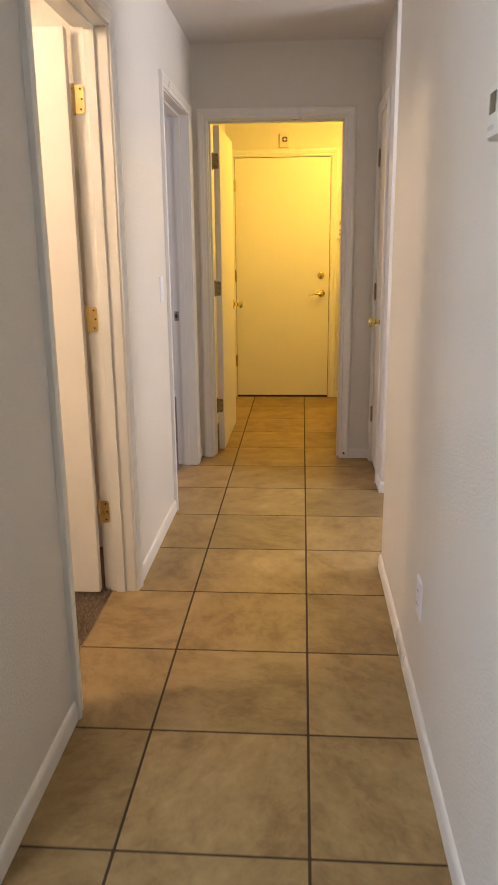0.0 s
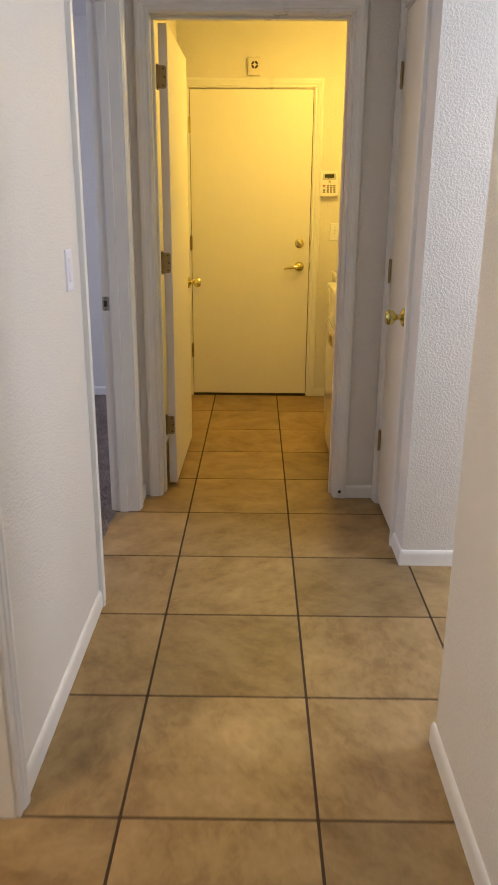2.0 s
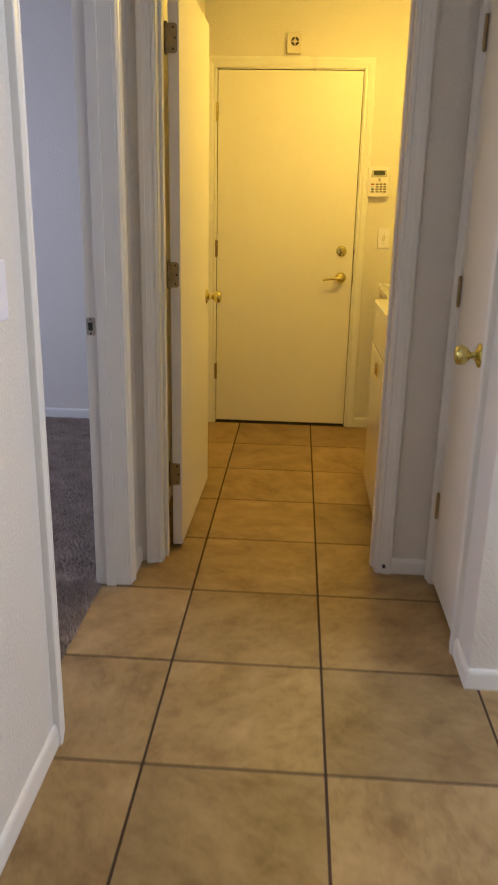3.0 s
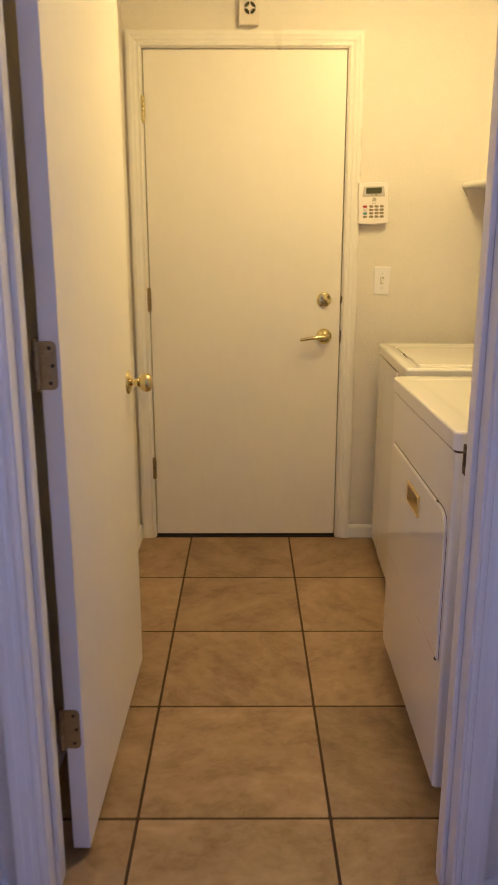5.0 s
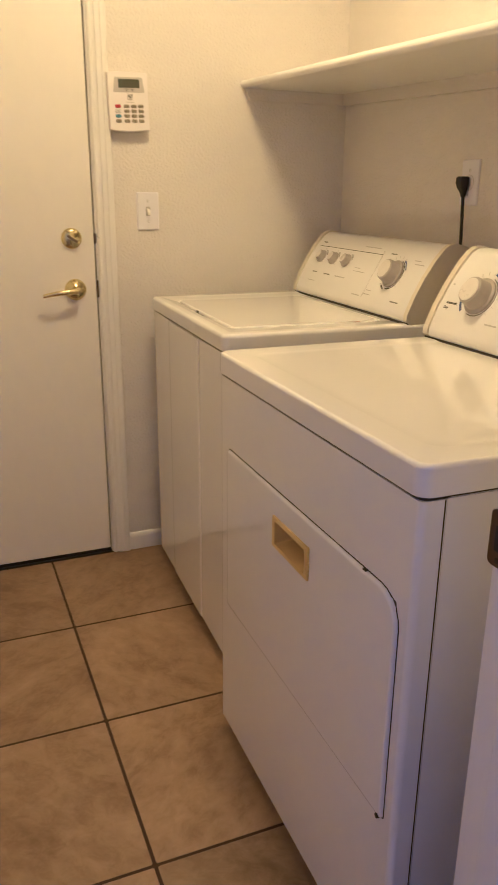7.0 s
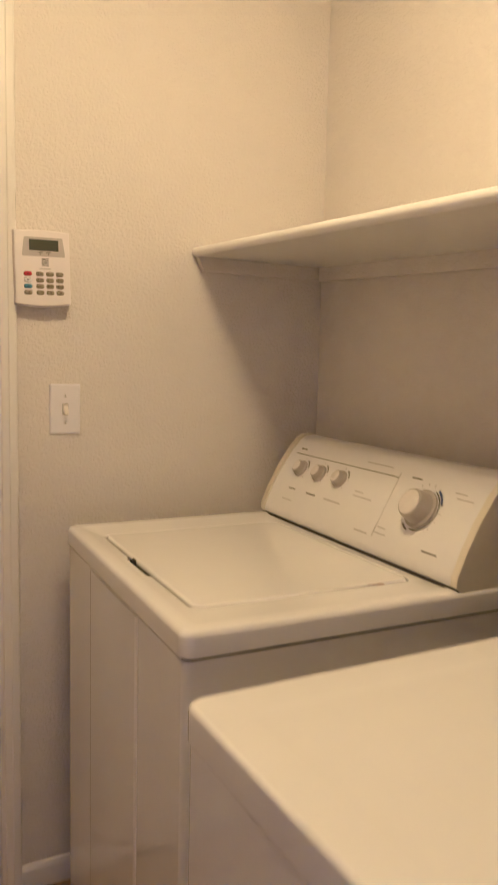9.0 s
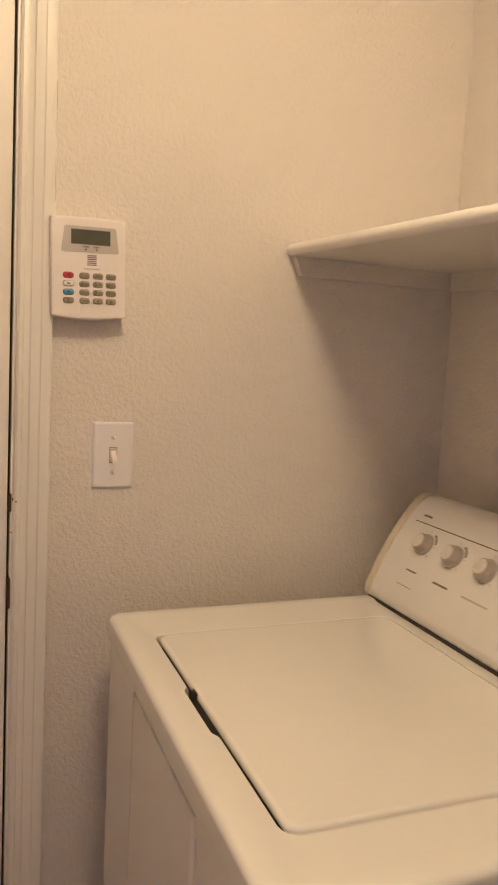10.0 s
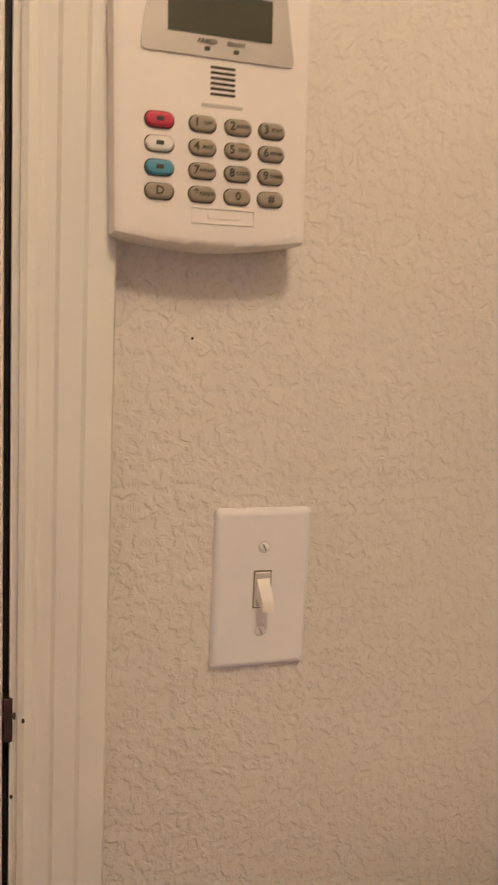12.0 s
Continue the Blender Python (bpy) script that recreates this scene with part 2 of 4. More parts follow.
def lathe(bm, profile, m=None, segs=24):
    """Turns a profile of (radius, height) about z."""
    rings = [[(r * math.cos(2 * math.pi * i / segs), r * math.sin(2 * math.pi * i / segs), h) for i in range(segs)] for r, h in profile]
    return loops(bm, rings, m=m)


def rounded(x0, x1, y0, y1, r, z, n=4, notch=None):
    """A ring: a rectangle with round corners at height z; notch (a, b, depth) pushes the y0 side outward."""
    pts = []
    for k, (cx, cy, a0) in enumerate(((x0 + r, y0 + r, 180), (x1 - r, y0 + r, 270), (x1 - r, y1 - r, 0), (x0 + r, y1 - r, 90))):
        for i in range(n + 1):
            a = radians(a0 + 90 * i / n)
            pts.append((cx + r * math.cos(a), cy + r * math.sin(a), z))
        if k == 0 and notch:
            a, b, d = notch
            pts += [(a, y0, z), (a + 0.012, y0 - d, z), (b - 0.012, y0 - d, z), (b, y0, z)]
    return pts


def prism(bm, outline, a, b, m=None):
    """Outline of (y, z) drawn out along x from a to b."""
    return loops(bm, [[(a, y, z) for y, z in outline], [(b, y, z) for y, z in outline]], m=m)


def tube(bm, points, r, segs=8, m=None):
    rings = []
    pts = [Vector(p) for p in points]
    for i, p in enumerate(pts):
        d = (pts[min(i + 1, len(pts) - 1)] - pts[max(i - 1, 0)]).normalized()
        u = d.orthogonal().normalized() if i == 0 else (u - d * u.dot(d)).normalized()
        w = d.cross(u)
        rings.append([p + r * (math.cos(2 * math.pi * k / segs) * u + math.sin(2 * math.pi * k / segs) * w) for k in range(segs)])
    return loops(bm, rings, m=m)


def words(name, text, size, m, material, parent, depth=0.0002):
    """Built-in font lettering as a thin mesh; m places its centre, x along the line, z off the surface."""
    cu = bpy.data.curves.new(name, "FONT")
    cu.body, cu.size, cu.align_x, cu.align_y, cu.extrude, cu.resolution_u, cu.offset = text, size, "CENTER", "CENTER", depth, 2, size * 0.022
    tmp = bpy.data.objects.new(name, cu)
    me = bpy.data.meshes.new_from_object(tmp)
    bpy.data.objects.remove(tmp)
    me.transform(m)
    me.materials.clear()
    me.materials.append(material)
    ob = new(name, me)
    ob.parent = parent
    return ob


def facing(origin, s, d):
    """A frame on a wall: x along s, y out of the wall along d, z up."""
    s, d = Vector(s), Vector(d)
    return Matrix(((s.x, d.x, 0, origin[0]), (s.y, d.y, 0, origin[1]), (0, 0, 1, origin[2]), (0, 0, 0, 1)))


# ---- plan ----
CEIL = 2.438
WX0, WX1 = -0.525, -0.41        # hall's west wall
EX0, EX1 = 0.58, 0.695          # hall's east wall
CX0, CX1 = 0.68, 0.795          # closet wall
PY0, PY1 = 4.895, 5.01          # wall between hall and laundry
FY = 6.885                      # laundry's far wall
LX = 1.33                       # laundry's east wall
D1, D2 = (2.15, 2.925), (3.915, 4.695)
DL, DC, DX = (-0.318, 0.479), (4.42, 4.815), (-0.338, 0.474)
HEAD = 2.030


def wall(name, rects, label="cream-white painted drywall with knockdown texture", material=None):
    """A wall made of upright blocks (x0, x1, y0, y1, z0, z1)."""
    bm = bmesh.new()
    for r in rects:
        box(bm, *r)
    return tagged(part(name, bm, material or M_WALL), label, "wall", kind="structure")


J = 0.018
wall("wall_west", [(WX0, WX1, 1.45, D1[0] - J, 0, CEIL), (WX0, WX1, D1[0] - J, D1[1] + J, HEAD + J, CEIL), (WX0, WX1, D1[1] + J, D2[0] - J, 0, CEIL),
                   (WX0, WX1, D2[0] - J, D2[1] + J, HEAD + J, CEIL), (WX0, WX1, D2[1] + J, 7.0, 0, CEIL)])
wall("wall_east", [(EX0, EX1, 1.0, 3.185, 0, CEIL)])
wall("wall_laundry_south", [(WX1, DL[0] - J, PY0, PY1, 0, CEIL), (DL[0] - J, DL[1] + J, PY0, PY1, HEAD + J, CEIL), (DL[1] + J, LX, PY0, PY1, 0, CEIL)])
wall("wall_closet", [(CX0, CX1, 4.20, DC[0] - J, 0, CEIL), (CX0, CX1, DC[0] - J, DC[1] + J, HEAD + J, CEIL), (CX0, CX1, DC[1] + J, PY0, 0, CEIL)])
wall("wall_closet_south", [(CX1, 2.3, 4.20, 4.315, 0, CEIL)])
wall("wall_side_passage", [(2.3, 2.4, 1.0, 4.315, 0, CEIL)])
wall("wall_north", [(WX1, DX[0] - J, FY, 7.0, 0, CEIL), (DX[0] - J, DX[1] + J, FY, 7.0, 2.036 + J, CEIL), (DX[1] + J, LX, FY, 7.0, 0, CEIL)])
wall("wall_laundry_east", [(LX, 1.445, PY0, 7.0, 0, CEIL)])
wall("wall_bedroom_divider", [(-3.6, WX0, 3.36, 3.475, 0, CEIL)])
wall("wall_bedroom_north", [(-3.6, WX0, 6.85, 6.965, 0, CEIL)])
wall("wall_bedroom_west", [(-3.7, -3.6, 1.45, 4.45, 0, CEIL), (-3.7, -3.6, 5.95, 6.965, 0, CEIL), (-3.7, -3.6, 4.45, 5.95, 0, 0.8), (-3.7, -3.6, 4.45, 5.95, 2.1, CEIL)])
wall("wall_bedroom_south", [(-3.6, WX0, 1.45, 1.55, 0, CEIL)])
wall("wall_room_east", [(EX0, 2.5, 0.9, 1.0, 0, CEIL), (2.5, 2.6, -4.1, 1.0, 0, CEIL)])
wall("wall_room_west", [(-2.6, -2.5, -4.1, -1.5, 0, CEIL), (-2.6, -2.5, 0.5, 1.45, 0, CEIL), (-2.6, -2.5, -1.5, 0.5, 0, 0.8), (-2.6, -2.5, -1.5, 0.5, 2.2, CEIL)])
wall("wall_south", [(-2.5, 2.5, -4.1, -4.0, 0, CEIL)])
tagged(part("ceiling", cube(-3.75, 2.65, -4.15, 7.05, CEIL, CEIL + 0.1), M_CEIL), "off-white textured painted ceiling", "ceiling", kind="structure")
# added out of view: stops sky light at the entry door's gaps
wall("wall_sky_block_behind_door", [(-0.6, 0.75, 7.02, 7.08, 0, CEIL)], "added unseen wall that keeps the sky out behind the entry door")

# carpets
tagged(part("floor_bedroom", cube(-3.6, -0.505, 1.5, 3.36, -0.06, 0.002), M_CARPET), "tan cut-pile carpet", "carpet", kind="structure")
tagged(part("floor_bedroom_grey", cube(-3.6, -0.505, 3.475, 6.85, -0.06, 0.002), M_CARPET2), "grey-brown cut-pile carpet", "carpet", kind="structure")
tagged(part("floor_room_edge", cube(-2.5, -0.505, -0.8, 1.5, -0.06, -0.002), M_CARPET), "plain carpet", "carpet", kind="structure")
tagged(part("floor_south_room", cube(-2.5, 2.5, -4.0, -0.8, -0.06, -0.002), M_CARPET), "plain carpet", "carpet", kind="structure")


def pile(name, x0, x1, y0, y1, step, height, material, label):
    """Carpet tufts: small leaning three-sided spikes."""
    rng = random.Random(7)
    verts, faces = [], []
    x = x0
    while x < x1:
        y = y0
        while y < y1:
            px, py = x + rng.uniform(-0.5, 0.5) * step, y + rng.uniform(-0.5, 0.5) * step
            h, r, a = height * rng.uniform(0.6, 1.2), step * rng.uniform(0.35, 0.6), rng.uniform(0, 6.28)
            k = len(verts)
            verts += [(px + r * math.cos(a + 2.09 * i), py + r * math.sin(a + 2.09 * i), 0.001) for i in range(3)]
            verts.append((px + rng.uniform(-1, 1) * h * 0.5, py + rng.uniform(-1, 1) * h * 0.5, h))
            faces += [(k, k + 1, k + 3), (k + 1, k + 2, k + 3), (k + 2, k, k + 3)]
            y += step
        x += step
    me = bpy.data.meshes.new(name)
    me.from_pydata(verts, [], faces)
    me.materials.append(material)
    return tagged(new(name, me), label, "carpet pile", kind="stuff")


pile("carpet_pile", -0.92, -0.508, 2.1, 2.93, 0.0085, 0.016, M_CARPET, "tan twisted carpet pile at the doorway edge")
pile("carpet_pile_grey", -0.85, -0.508, 3.93, 4.70, 0.0085, 0.015, M_CARPET2, "grey-brown twisted carpet pile at the doorway edge")
pile("carpet_pile_grey", -1.5, -0.53, 4.70, 6.84, 0.014, 0.012, M_CARPET2, "grey-brown twisted carpet pile across the bedroom")

# baseboards
BASE = [(0, 0), (0.011, 0), (0.011, 0.046), (0.009, 0.049), (0.009, 0.052), (0.0065, 0.058), (0.003, 0.061), (0, 0.061)]


def baseboard(origin, s, d, length, label="white painted wood baseboard"):
    bm = prism(bmesh.new(), BASE, 0, length, facing(origin, s, d))
    return tagged(part("baseboard", bm, M_TRIM), label, "baseboard", kind="structure")


CW, REV = 0.056, 0.005
baseboard((WX1, 1.45, 0), (0, 1, 0), (1, 0, 0), D1[0] - REV - CW - 1.45)
baseboard((WX1, D1[1] + REV + CW, 0), (0, 1, 0), (1, 0, 0), D2[0] - D1[1] - 2 * (REV + CW))
baseboard((WX1, D2[1] + REV + CW, 0), (0, 1, 0), (1, 0, 0), PY0 - D2[1] - REV - CW)
baseboard((EX0, 1.0, 0), (0, 1, 0), (-1, 0, 0), 2.185 + 0.011)
baseboard((EX0, 3.185, 0), (1, 0, 0), (0, 1, 0), 0.115)
baseboard((CX0, 4.189, 0), (0, 1, 0), (-1, 0, 0), DC[0] - REV - CW - 4.189)
baseboard((CX0, 4.20, 0), (1, 0, 0), (0, -1, 0), 1.6)
baseboard((DL[1] + REV + CW, PY0, 0), (1, 0, 0), (0, -1, 0), CX0 - DL[1] - REV - CW)
baseboard((WX1, PY1, 0), (0, 1, 0), (1, 0, 0), FY - PY1, "cream painted wood baseboard in the laundry")
baseboard((DX[1] + REV + CW, FY, 0), (1, 0, 0), (0, -1, 0), LX - DX[1] - REV - CW, "cream painted wood baseboard in the laundry")
baseboard((LX, PY1, 0), (0, 1, 0), (-1, 0, 0), FY - PY1, "cream painted wood baseboard in the laundry")
baseboard((-3.6, 6.85, 0), (1, 0, 0), (0, -1, 0), 3.0, "white painted wood baseboard in the bedroom")

# ---- doors ----
CASE = [(0, 0), (0, 0.008), (0.004, 0.011), (0.009, 0.011), (0.0115, 0.0085), (0.014, 0.0085), (0.020, 0.0105), (0.0225, 0.0135), (0.036, 0.0155),
        (0.0385, 0.0175), (0.050, 0.0175), (0.0545, 0.0155), (0.056, 0.012), (0.056, 0)]


def casing(parent, m, width, height):
    """Three mitred lengths of moulded casing round an opening that starts at x = 0 of the frame m."""
    a, b, h = -REV, width + REV, height + REV
    legs = ([[(a - u, d, 0) for u, d in CASE], [(a - u, d, h + u) for u, d in CASE]],
            [[(a - u, d, h + u) for u, d in CASE], [(b + u, d, h + u) for u, d in CASE]],
            [[(b + u, d, h + u) for u, d in CASE], [(b + u, d, 0) for u, d in CASE]])
    for rings in legs:
        part("casing", loops(bmesh.new(), rings, m=m), M_TRIM, parent, angle=12)


def jambs(parent, m, width, height, depth, stop0, stop1):
    """Side and head jambs of a lined opening, with door stops between two depths behind the wall's face."""
    for x0, x1, z0, z1 in ((-0.017, 0, 0, height), (width, width + 0.017, 0, height), (-0.017, width + 0.017, height, height + 0.017)):
        part("jamb", cube(x0, x1, -depth, 0.0, z0, z1, 0.001, 1, m), M_TRIM, parent)
    if stop1 > stop0:
        for x0, x1, z0, z1 in ((0, 0.011, 0, height - 0.011), (width - 0.011, width, 0, height - 0.011), (0, width, height - 0.011, height)):
            part("door_stop_strip", cube(x0, x1, -stop1, -stop0, z0, z1, 0.002, 2, m), M_TRIM, parent)


def hinge(parent, m, plate=0.032, material=None, knuckle=True, screws=True):
    """A butt hinge: m's x runs along the plate from the pin, y out of the plate, z up the pin."""
    material = material or M_BRASS_OLD
    bm = bmesh.new()
    if plate:
        rings = [rounded(0.002, plate, -0.0445, 0.0445, 0.010 if z < 0.0005 else 0.0095, z, 3) for z in (-0.001, 0.0018)]
        loops(bm, [[(x, z, y) for x, y, z in r] for r in rings])
    if knuckle:
        for k in range(5):
            lathe(bm, [(0.0055, -0.044 + 0.0178 * k), (0.0062, -0.0435 + 0.0178 * k), (0.0062, -0.0275 + 0.0178 * k), (0.0055, -0.0268 + 0.0178 * k)], segs=12)
        lathe(bm, [(0.003, 0.044), (0.0055, 0.045), (0.0055, 0.048), (0.002, 0.0505)], segs=12)
        lathe(bm, [(0.002, -0.0505), (0.005, -0.048), (0.005, -0.045), (0.003, -0.044)], segs=12)
    bmesh.ops.transform(bm, matrix=m, verts=bm.verts)
    h = part("hinge", bm, material, parent, "brass butt hinge")
    if plate and screws:
        for x, z in ((plate * 0.66, 0.032), (plate * 0.80, 0.0), (plate * 0.66, -0.032)):
            part("screw", lathe(bmesh.new(), [(0.0038, 0.0012), (0.0038, 0.0022), (0.002, 0.0026)], m @ pose(x, 0, z, -90), 10), M_SCREW, h)
    return h


def knob(parent, m, label="polished brass door knob"):
    """A round passage knob; m's z points off the door."""
    k = part("knob", lathe(bmesh.new(), [(0.010, 0.012), (0.0095, 0.026), (0.012, 0.030), (0.019, 0.034), (0.0245, 0.042), (0.0265, 0.052), (0.0245, 0.061), (0.018, 0.067), (0.010, 0.0685), (0.002, 0.069)], m), M_BRASS, parent, label)
    part("rosette", lathe(bmesh.new(), [(0.032, 0), (0.032, 0.003), (0.029, 0.0065), (0.020, 0.009), (0.013, 0.014), (0.010, 0.0145)], m), M_BRASS, k)
    return k


def strike(parent, m, material=None):
    """A strike plate: x across, z up, y off the jamb."""
    bm = bmesh.new()
    loops(bm, [[(x, z, y) for x, y, z in rounded(-0.014, 0.014, -0.029, 0.029, 0.006, zz, 3)] for zz in (0, 0.0016)], m=m)
    s = part("strike_plate", bm, material or M_STEEL, parent, "metal strike plate on the jamb")
    part("latch_hole", cube(-0.008, 0.006, 0.0012, 0.0022, -0.013, 0.013, 0.0004, 1, m), M_SLOT, s)
    for z in (-0.022, 0.022):
        part("screw", lathe(bmesh.new(), [(0.0032, 0.001), (0.0032, 0.0022), (0.001, 0.0026)], m @ pose(0, 0, z, -90), 10), M_SCREW, s)
    return s


def leaf(parent, x0, x1, y0, y1, z0, z1, label, m=None):
    return part("door_leaf", cube(x0, x1, y0, y1, z0, z1, 0.0018, 2, m), M_DOOR, parent, label)


# bedroom door, standing open into the carpeted room
d = tagged(empty("door_1", pose(WX1, D1[0], 0)), "white flush bedroom door standing open, brass hinges on white jamb", "door", kind="structure")
f = facing((0, 0, 0), (0, 1, 0), (1, 0, 0))
w = D1[1] - D1[0]
casing(d, f, w, HEAD)
casing(d, facing((WX0 - WX1, 0, 0), (0, 1, 0), (-1, 0, 0)), w, HEAD)
jambs(d, f, w, HEAD, 0.115, 0.042, 0.076)
lf = leaf(d, -0.134 - 0.76, -0.134, w - 0.044, w - 0.009, 0.014, 2.022, "smooth cream-white flush door leaf swung open over the carpet")
for z in (1.808, 1.073, 0.335):
    hinge(lf, Matrix.Translation((-0.125, w - 0.003, z)) @ pose(0, 0, 0, 0, 0, 0) @ Matrix.Diagonal((1, -1, 1, 1)), 0.036, M_BRASS_PLATE)
knob(lf, pose(-0.134 - 0.70, w - 0.044, 0.92, 90))

# second bedroom's doorway, its door out of sight
d = tagged(empty("door_2", pose(WX1, D2[0], 0)), "white cased bedroom doorway with metal strike plate", "doorway", kind="structure")
w = D2[1] - D2[0]
casing(d, f, w, HEAD)
jambs(d, f, w, HEAD, 0.115, 0.042, 0.076)
strike(d, facing((-0.096, w - 0.0005, 0.922), (1, 0, 0), (0, -1, 0)))

# laundry door, standing open against the laundry's west side
d = tagged(empty("door_3", pose(DL[0], PY0, 0)), "white flush laundry door standing open, white moulded casing", "door", kind="structure")
f = facing((0, 0, 0), (1, 0, 0), (0, -1, 0))
w = DL[1] - DL[0]
casing(d, f, w, HEAD)
casing(d, facing((0, PY1 - PY0, 0), (1, 0, 0), (0, 1, 0)), w, HEAD)
jambs(d, f, w, HEAD, 0.115, 0.042, 0.076)
swing = Matrix.Translation((0.0, 0.122, 0)) @ pose(0, 0, 0, 0, 0, -0.6)
lf = leaf(d, 0.016, 0.053, 0.006, 0.782, 0.016, 2.022, "smooth cream-white flush laundry door leaf", swing)
for z in (1.82, 1.064, 0.311):
    hinge(lf, swing @ pose(0.010, 0.004, z) @ Matrix.Diagonal((1, -1, 1, 1)), 0.037, M_BRASS_OLD)
knob(lf, swing @ pose(0.053, 0.712, 0.912, 0, 90, 0))
knob(lf, swing @ pose(0.016, 0.712, 0.912, 0, -90, 0))
part("latch_plate", cube(0.023, 0.047, 0.7815, 0.7835, 0.884, 0.941, 0.0005, 1, swing), M_BRASS, lf)
strike(d, facing((w - 0.0005, 0.111, 0.89), (0, 1, 0), (-1, 0, 0)), M_BRONZE)
part("spring_stop_base", lathe(bmesh.new(), [(0.007, 0), (0.007, 0.003), (0.004, 0.006), (0.004, 0.012), (0.001, 0.013)], pose(0.830, -0.0165, 0.033, 90), 12), M_BLACK, d, "small dark doorstop stub on the casing foot")

# linen closet door, shut
d = tagged(empty("door_4", pose(CX0, DC[0], 0)), "narrow white flush closet door with brass knob, shut", "door", kind="structure")
f = facing((0, 0, 0), (0, 1, 0), (-1, 0, 0))
w = DC[1] - DC[0]
casing(d, f, w, HEAD)
jambs(d, f, w, HEAD, 0.115, 0.040, 0.070)
lf = leaf(d, 0.001, 0.036, 0.003, w - 0.003, 0.020, HEAD - 0.004, "narrow smooth cream-white flush closet door leaf")
for z in (1.80, 1.052, 0.308):
    hinge(lf, pose(-0.007, w - 0.001, z), 0, M_BRASS_OLD)
knob(lf, pose(0.001, 0.062, 0.905, 0, -90, 0) @ Matrix.Diagonal((1.12, 1.12, 1.05, 1)))
part("latch_plate", cube(-0.0012, 0.0, -0.004, 0.008, 0.86, 0.90, 0.0004, 1), M_BRASS_OLD, lf)

# entry door at the laundry's end, shut
d = tagged(empty("door_5", pose(DX[0], FY, 0)), "wide cream-white flush entry door, shut, with brass deadbolt and lever", "door", kind="structure")
f = facing((0, 0, 0), (1, 0, 0), (0, -1, 0))
w = DX[1] - DX[0]
casing(d, f, w, 2.036)
jambs(d, f, w, 2.036, 0.115, 0.050, 0.090)
lf = leaf(d, 0.004, w - 0.004, 0.002, 0.044, 0.016, 2.031, "smooth cream-white flush entry door leaf")
# black filler gives the shaded gap under the leaf its darkness
part("foot_gap_shade", cube(0.004, w - 0.004, 0.006, 0.046, 0.002, 0.0155, 0.001, 1), M_BLACK, lf, "black strip for the shade in the gap under the door")
# black strips colour in the shade of the gaps beside the leaf
for x in (0.0004, w - 0.0036):
    part("side_gap_shade", cube(x, x + 0.0032, 0.016, 0.046, 0.006, 2.028, 0.0003, 1), M_BLACK, d, "black strip for the shade in the door's side gap")
for z0, z1 in ((0.887, 0.940), (1.052, 1.082)):
    part("strike_lip", cube(w - 0.0034, w + 0.0022, -0.0014, 0.012, z0, z1, 0.0006, 1), M_BRONZE, d, "worn dark bronze strike lip at the jamb edge")
part("threshold", cube(0, w, -0.004, 0.115, 0.0, 0.004, 0.001, 1), M_BLACK, d, "dark metal threshold")
for z, mt in ((1.814, M_BRASS), (1.067, M_BRASS_OLD), (0.328, M_BRASS_OLD)):
    hinge(lf, pose(0.001, -0.006, z) @ Matrix.Diagonal((1.35, 1.35, 1, 1)), 0, mt)
bolt = part("deadbolt", lathe(bmesh.new(), [(0.031, 0), (0.031, 0.004), (0.028, 0.009), (0.020, 0.012), (0.002, 0.0125)], pose(0.739, 0.002, 1.068, 90)), M_BRASS, lf, "round brass deadbolt rose with thumb turn")
part("thumb_turn", cube(-0.017, 0.017, -0.004, 0.004, 0.010, 0.027, 0.002, 2, pose(0.739, 0.002, 1.068, 90) @ pose(0, 0, 0, 0, 0, -35)), M_BRASS_OLD, bolt)
lever = part("lever_rose", lathe(bmesh.new(), [(0.033, 0), (0.033, 0.004), (0.030, 0.010), (0.022, 0.017), (0.014, 0.022), (0.012, 0.045), (0.002, 0.046)], pose(0.742, 0.002, 0.914, 90)), M_BRASS, lf, "domed brass lever rose")
bm = bmesh.new()
rings = []
for i in range(9):
    t = i / 8
    c, hw, hh = Vector((0.742 - 0.105 * t, -0.044 - 0.006 * math.sin(3.1 * t), 0.914 - 0.012 * t * t)), 0.0085 - 0.004 * t, 0.0095 - 0.0035 * t
    rings.append([c + Vector((0, hw * math.cos(a), hh * math.sin(a))) for a in (2 * math.pi * k / 10 for k in range(10))])
part("lever_arm", loops(bm, rings), M_BRASS, lever, "tapered brass lever handle")

for x, z, hh in ((0.815, 1.075, 0.006), (0.8205, 1.071, 0.004), (0.8135, 1.02, 0.003)):
    part("paint_chip", lathe(bmesh.new(), [(0.0013, 0), (0.0013, 0.0003), (0.0006, 0.0005)], pose(x, -0.0112, z, 90) @ Matrix.Diagonal((0.8, hh / 0.003, 1, 1)), 9), M_SHADE_CHIP, d, "dark chip in the casing paint")

# ---- laundry: shelf, alarm sounder, keypad, switch, outlet ----
shelf = tagged(empty("wall_shelf", pose(0.951, PY1, 1.4458, 2.1)), "long cream-white painted shelf above the washer and dryer", "shelf")
LEN = FY - PY1 - 0.002
nose = [(0.011 - 0.011 * math.cos(radians(a)), 0.011 + 0.011 * math.sin(radians(a))) for a in range(-90, 91, 20)]
outline = nose + [(LX - 0.955, 0.022), (LX - 0.955, 0.0)]
part("board", loops(bmesh.new(), [[(y, s, z) for y, z in outline] for s in [LEN * i / 12 for i in range(13)]]), M_TRIM, shelf)
